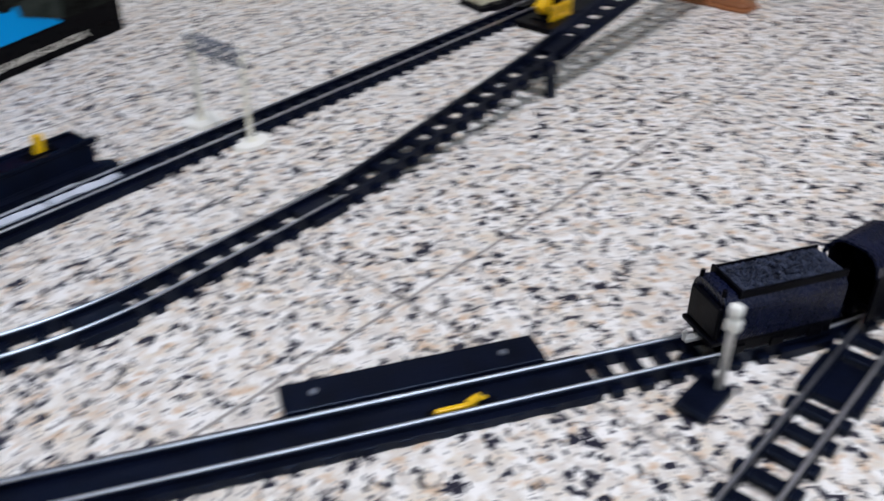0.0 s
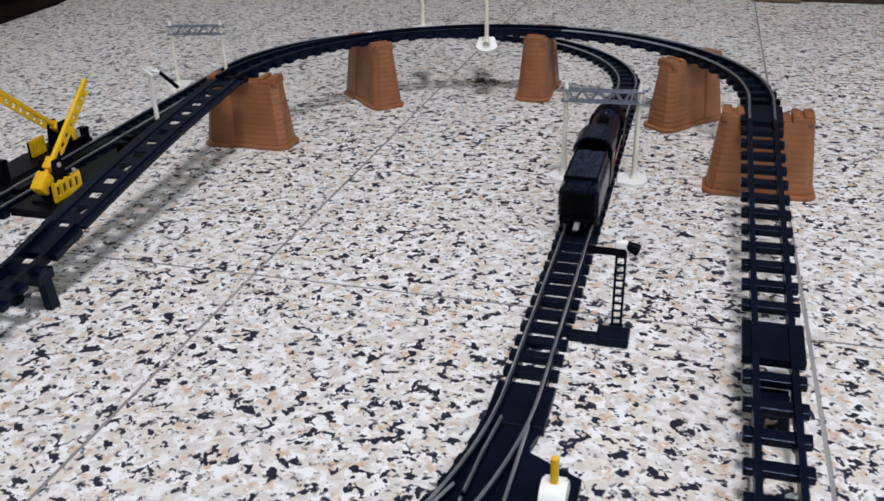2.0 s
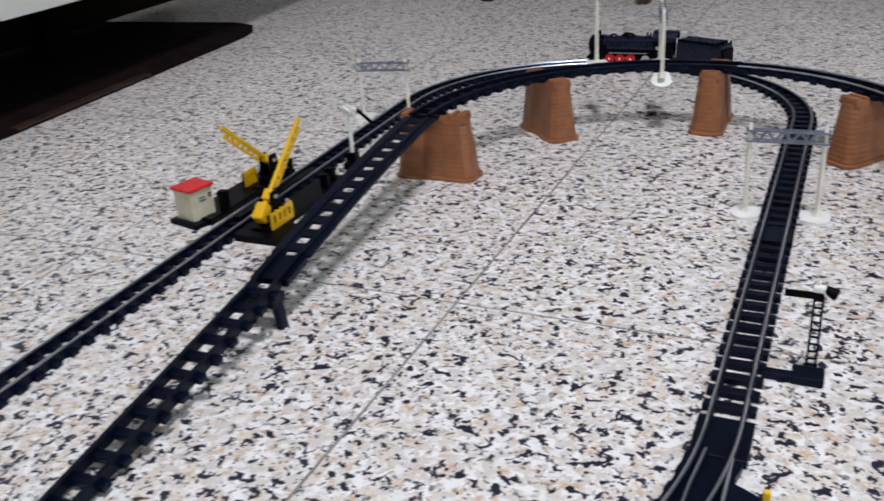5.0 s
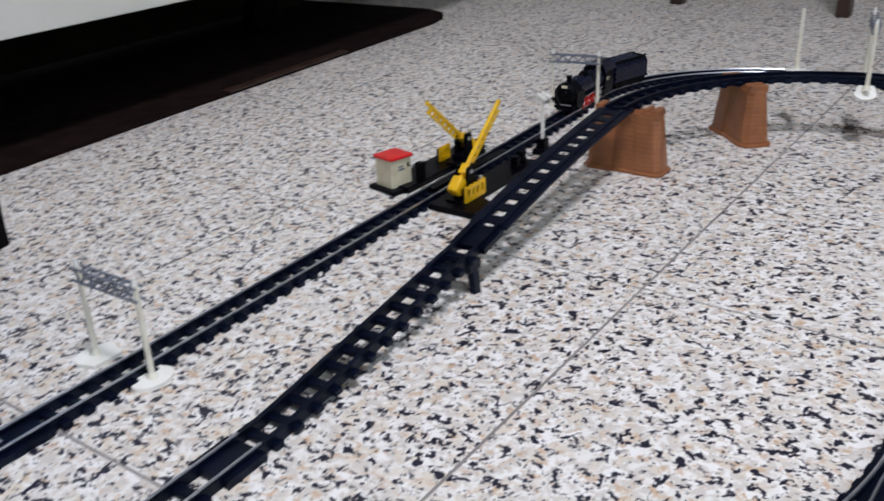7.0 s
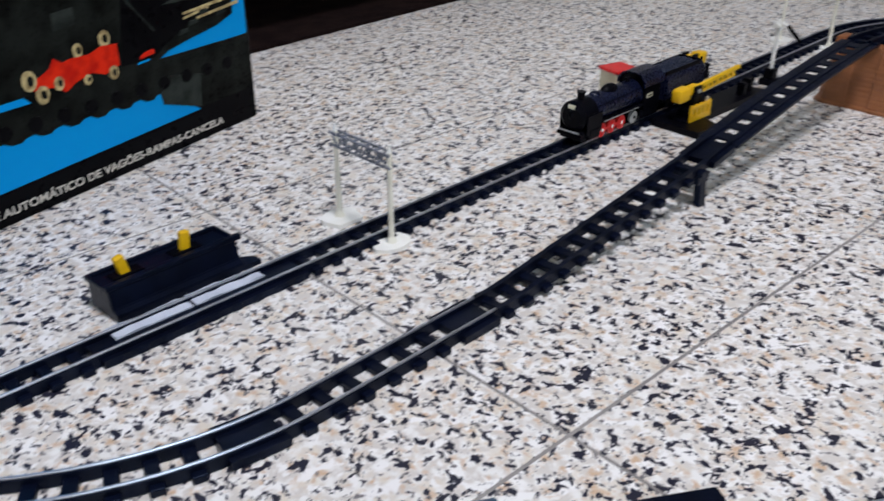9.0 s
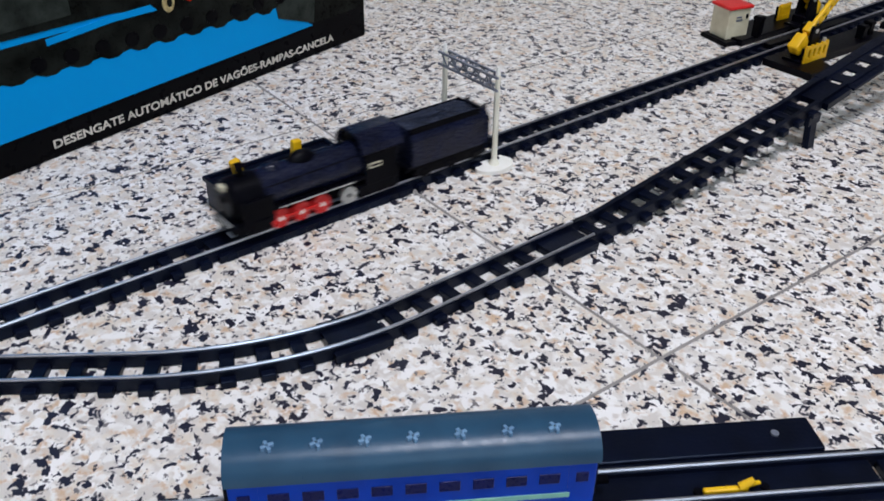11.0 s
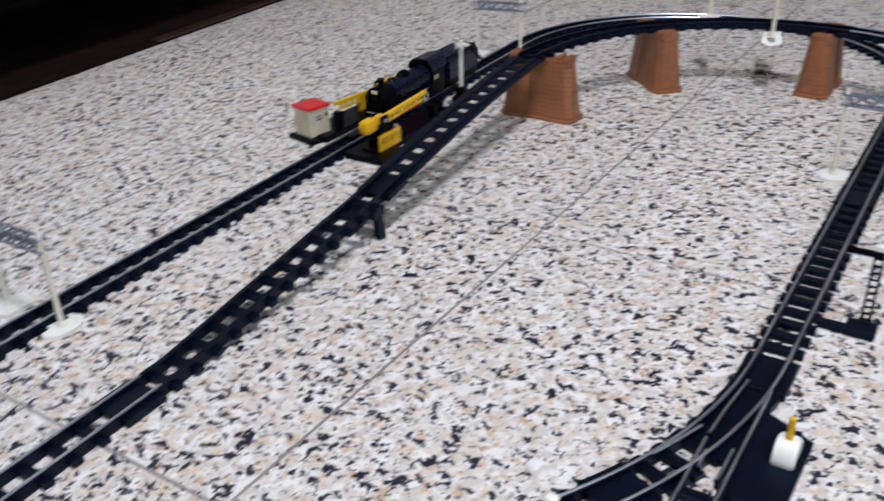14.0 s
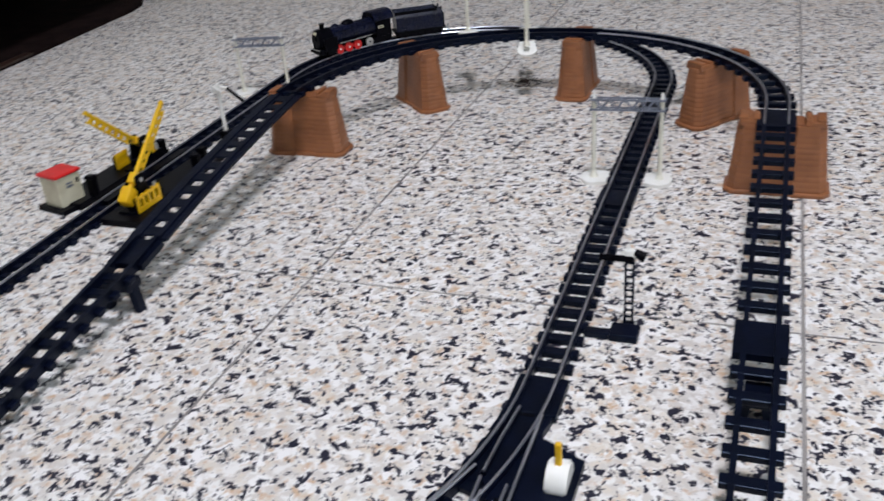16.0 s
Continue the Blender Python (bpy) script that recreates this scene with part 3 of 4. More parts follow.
# ---- turnout, controller and uncoupler ----
def turnout():
    t = thing("turnout", Matrix.Identity(4), "black plastic track switch with steel point rails", "track switch", "toy railway track")
    bm = bmesh.new()
    prism(bm, [(-0.0998, 0.500), (-0.0885, 0.5005), (-0.0825, 0.491), (-0.0700, 0.489), (-0.0690, 0.462), (-0.0365, 0.468), (-0.0353, 0.5329), (-0.0667, 0.5488), (-0.0635, 0.5624), (-0.0635, 0.569), (-0.0965, 0.569), (-0.0985, 0.545), (-0.1035, 0.520)], 0.0003, 0.0054)
    part("bed", bm, TRACK, t)
    bm = bmesh.new()
    block(bm, -0.0955, -0.0608, 0.5685, 0.6095, 0.0008, 0.0063, 0.0008)
    plate = part("joint_plate", bm, TRACK, t)
    bm = bmesh.new()
    block(bm, -0.0855, -0.0745, 0.566, 0.5705, 0.0050, 0.0060, 0.0006)
    part("slot", bm, LOCO, plate)
    # straight stock rail, point blade, crossing and check rails
    lines = [("rail", [(-0.0697, 0.455), (-0.0695, 0.51), (-0.0692, 0.566)]),
             ("point_rail", [(-0.0904, 0.506), (-0.0885, 0.5376), (-0.0852, 0.5705)]),
             ("crossing_rail", [(-0.0903, 0.455), (-0.0905, 0.480), (-0.0906, 0.5015)]),
             ("check_rail", [(-0.1130, 0.4713), (-0.1045, 0.491), (-0.0968, 0.5108)]),
             ("check_rail", [(-0.0742, 0.470), (-0.0739, 0.485), (-0.0737, 0.4985)]),
             ("wing_rail", [(-0.0866, 0.4743), (-0.0869, 0.482), (-0.0872, 0.4903)])]
    for name, line in lines:
        run = [(x, y, math.atan2(line[-1][1] - line[0][1], line[-1][0] - line[0][0])) for x, y in line]
        bm = bmesh.new()
        sweep(bm, run, [0] * 3, 0, 0.0014, 0.001, 0.0082)
        rail = part(name, bm, TRACK, t)
        bm = bmesh.new()
        sweep(bm, run, [0] * 3, 0, 0.0010, 0.0083, 0.0099, True)
        part("rail_head", bm, STEEL, rail, "bare steel rail head")
    bm = bmesh.new()
    rod(bm, (-0.053, 0.513, 0.006), (-0.040, 0.513, 0.006), 0.0125, None, 32)
    bmesh.ops.bevel(bm, geom=[e for e in bm.edges if len({round(v.co.x, 4) for v in e.verts}) == 1], offset=0.0012, segments=2, affect="EDGES")
    for v in bm.verts:
        v.co.z = max(v.co.z, 0.0054)
    drum = smooth(part("lever_drum", bm, WHITE, t, "white half-round lever housing"))
    bm = bmesh.new()
    block(bm, -0.0485, -0.0445, 0.511, 0.515, 0.015, 0.0335, 0.0012)
    part("lever", bm, YELLOW, drum, "yellow switch lever")


turnout()


def controller():
    t = thing("track_controller", pose(-0.5725, 0.2335, 0, 0, 0, 4.0), "black track controller box with two yellow knobs", "controller")
    bm = bmesh.new()
    side = [(-0.0175, 0.0), (-0.0175, 0.0065), (-0.0235, 0.0085), (-0.0262, 0.0232), (-0.0545, 0.0218), (-0.0545, 0.0)]
    vs = prism(bm, side, -0.0515, 0.0515)
    bmesh.ops.transform(bm, matrix=Matrix(((1, 0, 0, 0), (0, 0, 1, 0), (0, 1, 0, 0), (0, 0, 0, 1))), verts=vs)
    bmesh.ops.recalc_face_normals(bm, faces=bm.faces)
    bmesh.ops.bevel(bm, geom=list(bm.edges), offset=0.0008, segments=2, affect="EDGES")
    part("case", bm, TRACK, t)
    bm = bmesh.new()
    block(bm, -0.0300, -0.0252, -0.053, 0.0565, 0.0222, 0.0262, 0.0008)
    part("front_rim", bm, TRACK, t)
    bm = bmesh.new()
    block(bm, -0.0560, -0.0528, -0.053, 0.053, 0.0205, 0.0245, 0.0008)
    part("back_rim", bm, TRACK, t)
    for y in (-0.0520, 0.0510):
        bm = bmesh.new()
        block(bm, -0.0530, -0.0298, y - 0.0014, y + 0.0014, 0.0212, 0.0252, 0.0006)
        part("end_rim", bm, TRACK, t)
    bm = bmesh.new()
    prism(bm, [(-0.0175, 0.0515), (-0.0175, 0.066), (-0.026, 0.066), (-0.036, 0.0515)], 0.0002, 0.0040)
    part("end_wedge", bm, TRACK, t)
    for y, tilt in ((-0.030, 14), (0.017, -6)):
        bm = bmesh.new()
        block(bm, -0.0028, 0.0028, -0.0038, 0.0038, 0, 0.0160, 0.0013, Matrix.Translation((-0.041, y, 0.0215)) @ Matrix.Rotation(radians(tilt), 4, "X"))
        part("knob", bm, YELLOW, t, "yellow lever knob")
        bm = bmesh.new()
        block(bm, -0.046, -0.036, y - 0.012, y + 0.012, 0.0212, 0.0240, 0.0006)
        part("slot_plate", bm, LOCO, t)
    label = thing("label_strip", pose(-0.5725, 0.226, 0.0056, 0, 0, 2.3), "crinkled white paper strips lying between the rails", "paper strip")
    rng = random.Random(4)
    for y0, y1 in ((-0.058, -0.001), (0.001, 0.057)):
        bm = bmesh.new()
        # a loosely crinkled sheet: short facets at uneven heights
        n = 9
        low = [[bm.verts.new((x, y0 + (y1 - y0) * i / n, 0.0002)) for x in (-0.0078, 0.0078)] for i in range(n + 1)]
        top = [[bm.verts.new((x + rng.uniform(-0.0006, 0.0006), y0 + (y1 - y0) * i / n, rng.uniform(0.0010, 0.0024))) for x in (-0.0078, 0.0, 0.0078)] for i in range(n + 1)]
        for i in range(n):
            a, b, c, d = low[i], low[i + 1], top[i], top[i + 1]
            for f in ((c[0], c[1], d[1], d[0]), (c[1], c[2], d[2], d[1]), (a[0], c[0], d[0], b[0]), (c[2], a[1], b[1], d[2]), (a[1], a[0], b[0], b[1])):
                bm.faces.new(f)
        bm.faces.new((low[0][0], low[0][1], top[0][2], top[0][1], top[0][0]))
        bm.faces.new((low[n][1], low[n][0], top[n][0], top[n][1], top[n][2]))
        bmesh.ops.recalc_face_normals(bm, faces=bm.faces)
        part("strip", bm, PAPER, label)


controller()


def uncoupler():
    """The side plate and the yellow trip of the uncoupling track."""
    x, y, h = along(MAIN, MAIN_S, 0.546)
    t = thing("uncoupler", Matrix.Translation((x, y, 0)) @ Matrix.Rotation(h, 4, "Z"), "black uncoupler side plate with a small yellow trip lever", "uncoupler")
    bm = bmesh.new()
    block(bm, -0.072, 0.072, 0.0172, 0.040, 0, 0.0068, 0.001)
    part("side_plate", bm, TRACK, t)
    for u in (-0.055, 0.05):
        bm = bmesh.new()
        rod(bm, (u, 0.029, 0.0065), (u, 0.029, 0.0078), 0.0022, None, 12)
        part("screw", bm, GREY, t)
    bm = bmesh.new()
    block(bm, 0.000, 0.022, -0.0066, -0.0036, 0.0054, 0.0085, 0.0008)
    rod(bm, (0.018, -0.005, 0.0082), (0.024, -0.005, 0.0125), 0.0024, 0.0018, 10)
    rod(bm, (0.022, -0.005, 0.0100), (0.028, -0.0035, 0.0088), 0.0016, 0.0010, 8)
    part("trip_lever", bm, YELLOW, t, "yellow trip lever")
    for u in (-0.002, 0.031):
        bm = bmesh.new()
        rod(bm, (u, -0.004, 0.0050), (u, -0.004, 0.0066), 0.0026, 0.0022, 12)
        part("pivot_stud", bm, LOCO, t)


uncoupler()


# ---- the box ----
def product_box():
    t = thing("train_set_box", pose(-0.876, 0.468, 0, 0, 0, math.degrees(math.atan2(-0.956, 0.294))), "upright black and blue train set box printed with a locomotive", "box")
    wide, high, deep = 0.52, 0.36, 0.065
    bm = bmesh.new()
    block(bm, -0.010, wide, -deep, 0, 0, high, 0.0015)
    part("carton", bm, CARD_BLACK, t)

    def print_shape(name, outline, material, lift, label):
        bm = bmesh.new()
        m = Matrix(((1, 0, 0, 0), (0, 0, 1, 0), (0, 1, 0, 0), (0, 0, 0, 1)))
        prism(bm, outline, 0.0, lift, m)
        return part(name, bm, material, t, label)

    print_shape("blue_field", [(-0.006, 0.091), (0.51, 0.094), (0.51, 0.35), (-0.006, 0.35)], CARD_BLUE, 0.0006, "printed blue sky field")
    print_shape("blue_field", [(0.071, 0.032), (0.51, 0.026), (0.51, 0.082), (0.12, 0.065)], CARD_BLUE, 0.0006, "printed blue lower field")
    # printed track bed whose lower edge shows the rounded sleeper ends
    rag = [(0.51, 0.098), (0.15, 0.0945), (-0.007, 0.0905), (-0.007, 0.034), (0.068, 0.0335), (0.117, 0.0505), (0.1185, 0.0615)]
    for i in range(14):
        u = 0.124 + i * 0.0285
        rag += [(u, 0.0615 + 0.0009 * i), (u + 0.005, 0.0585 + 0.0010 * i), (u + 0.014, 0.0590 + 0.0010 * i), (u + 0.021, 0.0630 + 0.0009 * i)]
    print_shape("print_track", (rag + [(0.525, 0.076), (0.525, 0.098)])[::-1], CARD_DARK, 0.0009, "printed dark toy track")
    # the locomotive: its underside runs just above the track, with a wedge of sky under the nose
    print_shape("print_engine", [(0.118, 0.0925), (0.104, 0.0985), (0.076, 0.1030), (0.037, 0.1080), (0.013, 0.1150), (0.009, 0.1500), (0.020, 0.235), (0.070, 0.29), (0.2, 0.31), (0.31, 0.30), (0.325, 0.178), (0.345, 0.170), (0.50, 0.168), (0.50, 0.105), (0.30, 0.100), (0.250, 0.0945)], CARD_DARK, 0.0012, "printed black locomotive shape")
    print_shape("print_front", [(0.108, 0.1040), (0.075, 0.1180), (0.030, 0.150), (0.035, 0.235), (0.085, 0.265), (0.145, 0.23), (0.150, 0.155), (0.160, 0.098), (0.122, 0.0965)], CARD_BLACK, 0.0016, "printed black smokebox front")
    print_shape("print_frame", [(0.251, 0.108), (0.233, 0.115), (0.228, 0.122), (0.220, 0.1165), (0.212, 0.118), (0.192, 0.117), (0.178, 0.121), (0.162, 0.119), (0.162, 0.100), (0.171, 0.098), (0.179, 0.096), (0.193, 0.101), (0.205, 0.0985), (0.211, 0.097), (0.221, 0.092), (0.233, 0.099), (0.251, 0.101)], CARD_RED, 0.0019, "printed red driving wheels")
    print_shape("print_coupler", [(0.139, 0.1015), (0.130, 0.1045), (0.121, 0.1050), (0.121, 0.1005), (0.138, 0.0990)], CARD_RED, 0.0019, "printed red coupler")
    for u, v, r in ((0.174, 0.126, 0.0075), (0.203, 0.1225, 0.0062), (0.198, 0.0965, 0.0048), (0.170, 0.0955, 0.0062), (0.227, 0.101, 0.0060), (0.244, 0.0960, 0.0078), (0.254, 0.110, 0.0085)):
        ring = [2 * math.pi * i / 18 for i in range(18)]
        print_shape("print_wheel", [(u + r * 0.8 * math.cos(a), v + r * math.sin(a)) for a in ring][::-1], CARD_PALE, 0.0017 if v > 0.12 else 0.0022, "printed pale wheel")
        print_shape("print_wheel_hub", [(u - 0.001 + r * 0.36 * math.cos(a), v + r * 0.5 * math.sin(a)) for a in ring][::-1], CARD_DARK, 0.0018 if v > 0.12 else 0.0023, "printed dark wheel centre")
    for u0, v0, u1, v1 in ((0.080, 0.127, 0.021, 0.131), (0.062, 0.1195, 0.004, 0.1245), (0.080, 0.1225, 0.046, 0.1275)):
        print_shape("print_step", [(u0, v0), (u1, v1 - 0.001), (u1, v1 + 0.0018), (u0, v0 + 0.0022)], CARD_PALE, 0.0020, "printed pale front step")
    for u, v in ((0.060, 0.1225), (0.074, 0.1150), (0.036, 0.1170), (0.088, 0.1090)):
        print_shape("print_fitting", [(u, v), (u - 0.013, v + 0.0015), (u - 0.012, v + 0.0050), (u - 0.002, v + 0.0045)], CARD_GREEN, 0.0021, "printed grey-green buffer fitting")
    print_shape("print_block", [(0.120, 0.0605), (0.118, 0.0505), (0.070, 0.0345), (0.066, 0.067), (0.107, 0.0755)], CARD_GREEN, 0.0013, "printed grey-green buffer block")
    print_shape("print_gap", [(0.142, 0.0950), (0.128, 0.0955), (0.128, 0.0972), (0.140, 0.0968)], CARD_BLUE, 0.0021, "printed blue gap under the coupler")
    print_shape("print_gap", [(0.256, 0.0925), (0.300, 0.0935), (0.360, 0.0900), (0.360, 0.0950), (0.300, 0.0985), (0.262, 0.0985)], CARD_BLUE, 0.0016, "printed blue gap under the wheels")
    print_shape("print_panel", [(0.335, 0.108), (0.430, 0.108), (0.430, 0.155), (0.335, 0.150)], CARD_GREEN, 0.0016, "printed grey-green tender side")
    for u in (0.20, 0.275, 0.31):
        print_shape("print_panel", [(u, 0.144), (u + 0.022, 0.143), (u + 0.022, 0.157), (u, 0.158)], CARD_GREEN, 0.0016, "printed grey-green panel")
    for i in range(13):
        u = 0.020 + i * 0.0285
        print_shape("print_sleeper", [(u + 0.008 + 0.007 * math.cos(a), 0.0680 + 0.0008 * i + 0.0062 * math.sin(a)) for a in [2 * math.pi * k / 14 for k in range(14)]][::-1], CARD_BLACK, 0.0015, "printed black sleeper end")
    print_shape("print_rod", [(0.149, 0.156), (0.118, 0.120), (0.1165, 0.121), (0.147, 0.157)], CARD_GREEN, 0.0019, "printed thin grey rod")
    # the round smokebox front: a dark disc in an olive ring with a pale boss
    turn = [2 * math.pi * i / 28 for i in range(28)]
    print_shape("print_ring", [(0.078 + 0.0275 * math.cos(a), 0.1735 + 0.0270 * math.sin(a)) for a in turn][::-1], CARD_OLIVE, 0.0018, "printed olive smokebox ring")
    print_shape("print_door", [(0.079 + 0.0225 * math.cos(a), 0.1755 + 0.0235 * math.sin(a)) for a in turn][::-1], CARD_BLACK, 0.0020, "printed black smokebox door")
    print_shape("print_boss", [(0.066, 0.176), (0.058, 0.179), (0.056, 0.190), (0.070, 0.194)], CARD_OLIVE, 0.0022, "printed olive lamp boss")
    print_shape("print_beam", [(0.104, 0.141), (0.050, 0.138), (0.030, 0.137), (0.046, 0.146), (0.066, 0.149)], CARD_GREEN, 0.0017, "printed grey-green running board")
    font = bpy.data.curves.new("box_words", "FONT")
    font.body = "DESENGATE AUTOM\u00c1TICO DE VAG\u00d5ES-RAMPAS-CANCELA"
    font.size, font.extrude, font.align_x = 0.0099, 0.0002, "RIGHT"
    font.offset = 0.00018
    words = new("printed_line", font)
    words.parent = t
    words.matrix_basis = Matrix(((-1.245, 0, 0, 0.0425), (0, 0, 1, 0.0008), (0, 1, 0, 0.0085), (0, 0, 0, 1)))
    font.materials.append(CARD_WHITE)
    words["label"] = "white printed line of words"
    return words


BOX_WORDS = product_box()


# ---- furniture at the edge of the floor ----
def cabinet():
    a = math.degrees(math.atan2(1.0, -0.09)) - 90
    t = thing("low_cabinet", pose(-1.115, 0.9, 0, 0, 0, a), "long white laminate cabinet on black castors over a dark shade sheet", "cabinet")
    bm = bmesh.new()
    block(bm, -0.46, -0.02, -1.3, 1.1, 0.157, 0.62, 0.002)
    part("body", bm, CABINET, t)
    for y0, y1 in ((-1.3, -0.42), (-0.415, 0.12), (0.125, 0.6), (0.605, 1.1)):
        bm = bmesh.new()
        block(bm, -0.02, 0.0, y0, y1, 0.155, 0.61, 0.002)
        part("door", bm, CABINET, t)
    # added board, coloured dark for the shaded wall foot seen below the cabinet
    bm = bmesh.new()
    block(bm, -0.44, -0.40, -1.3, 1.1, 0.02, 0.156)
    part("shaded_back", bm, BACK_SHADE, t)
    for y in (-1.1, -0.23, 0.52):
        bm = bmesh.new()
        rod(bm, (-0.30, y, 0.045), (-0.27, y, 0.045), 0.04, None, 28)
        block(bm, -0.305, -0.265, y - 0.02, y + 0.02, 0.06, 0.156, 0.002)
        smooth(part("castor", bm, RUBBER, t, "black castor wheel"))
    # thin dark sheet: the cabinet's shade on the floor, put in as colour
    m = thing("floor_mat", pose(-1.115, 0.9, 0, 0, 0, a), "dark brown sheet standing in for shade under the low cabinet", "mat")
    bm = bmesh.new()
    prism(bm, [(-0.70, -1.5), (0.0, -1.5), (0.0, 0.74), (-0.012, 0.80), (-0.04, 0.85), (-0.10, 0.88), (-0.70, 0.90)], 0.0, 0.005)
    part("sheet", bm, SHADE_BROWN, m)
    bm = bmesh.new()
    block(bm, -0.016, 0.003, 0.10, 0.42, 0.004, 0.0075, 0.001)
    part("brown_lip", bm, DARKWOOD, m)


cabinet()


def chair():
    t = thing("dining_chair", Matrix.Identity(4), "dark stained wooden dining chair standing on the terrazzo", "chair")
    for x, y in ((-0.811, 2.065), (-0.450, 2.047), (-0.80, 2.43), (-0.46, 2.42)):
        bm = bmesh.new()
        vs = block(bm, x - 0.017, x + 0.017, y - 0.0, y + 0.034, 0, 0.44, 0.003)
        for v in vs:
            if v.co.z < 0.2:
                v.co.x = x + (v.co.x - x) * 0.8
        part("leg", bm, DARKWOOD, t)
    bm = bmesh.new()
    block(bm, -0.85, -0.41, 2.03, 2.47, 0.44, 0.47, 0.006)
    part("seat", bm, DARKWOOD, t)
    bm = bmesh.new()
    block(bm, -0.83, -0.43, 2.43, 2.46, 0.60, 0.90, 0.008)
    part("backrest", bm, DARKWOOD, t)
    for x in (-0.815, -0.445):
        bm = bmesh.new()
        block(bm, x - 0.017, x + 0.017, 2.43, 2.46, 0.46, 0.92, 0.004)
        part("back_post", bm, DARKWOOD, t)


chair()


def sideboard():
    t = thing("sideboard", pose(0.06, 1.855, 0, 0, 0, -3), "dark wooden sideboard with a tan wooden foot block", "sideboard")
    bm = bmesh.new()
    block(bm, 0.0, 1.3, 0.02, 0.45, 0.0, 0.8, 0.004)
    part("body", bm, DARKWOOD, t)
    bm = bmesh.new()
    block(bm, 0.028, 0.105, 0.0, 0.02, 0.0, 0.06, 0.006)
    part("foot_block", bm, TANWOOD, t, "tan wooden foot block")


sideboard()


def dust_clump():
    t = thing("dust_clump", pose(-0.262, 1.262, 0), "small fuzzy dark brown spot lying on the terrazzo", "dust")
    rng = random.Random(9)
    # short thin dark rods, denser in the middle, make a fuzzy dark spot
    bm = bmesh.new()
    for i in range(260):
        a, r = rng.uniform(0, 6.283), abs(rng.gauss(0, 0.012))
        x, y, z = r * math.cos(a), r * math.sin(a), rng.uniform(0.0002, 0.005) * max(0.15, 1 - r / 0.03)
        d = Vector((rng.uniform(-1, 1), rng.uniform(-1, 1), rng.uniform(-0.25, 0.25))).normalized() * rng.uniform(0.002, 0.006)
        rod(bm, (x, y, z + 0.0008), (x + d.x, y + d.y, max(0.0004, z + 0.0008 + d.z)), 0.00028, None, 4)
    part("rod_scatter", bm, DARKWOOD, t)


dust_clump()


def ceiling_lamp():
    t = thing("ceiling_lamp", pose(0.20, 0.25, HIGH), "square white ceiling lamp with a glowing diffuser", "ceiling lamp")
    bm = bmesh.new()
    block(bm, -0.25, 0.25, -0.25, 0.25, -0.05, 0.0, 0.004)
    part("housing", bm, WHITE, t)
    bm = bmesh.new()
    block(bm, -0.235, 0.235, -0.235, 0.235, -0.060, -0.050, 0.002)
    part("diffuser", bm, LAMP, t)


ceiling_lamp()


# ---- rolling stock ----
def axle(parent, x, r, half, material, hub, z=0.0098):
    bm = bmesh.new()
    for s in (-1, 1):
        rod(bm, (0, s * half, 0), (0, s * (half - 0.0028), 0), r, None, 24)
    rod(bm, (0, -half, 0), (0, half, 0), 0.0012, None, 8)
    ob = smooth(part("wheel_axle", bm, material, parent))
    ob.matrix_basis = pose(x, 0, z + r)
    for s in (-1, 1):
        bm = bmesh.new()
        rod(bm, (0, s * (half - 0.0002), 0), (0, s * (half + 0.0012), 0), r * 0.26, r * 0.22, 14)
        part("hub", bm, hub, ob)
        for a in (0, 60, 120):
            bm = bmesh.new()
            block(bm, -0.0005, 0.0005, s * (half + 0.0002) - 0.0004, s * (half + 0.0002) + 0.0004, -r * 0.86, r * 0.86, 0, Matrix.Rotation(radians(a), 4, "Y"))
            part("spoke", bm, material, ob)
    return ob


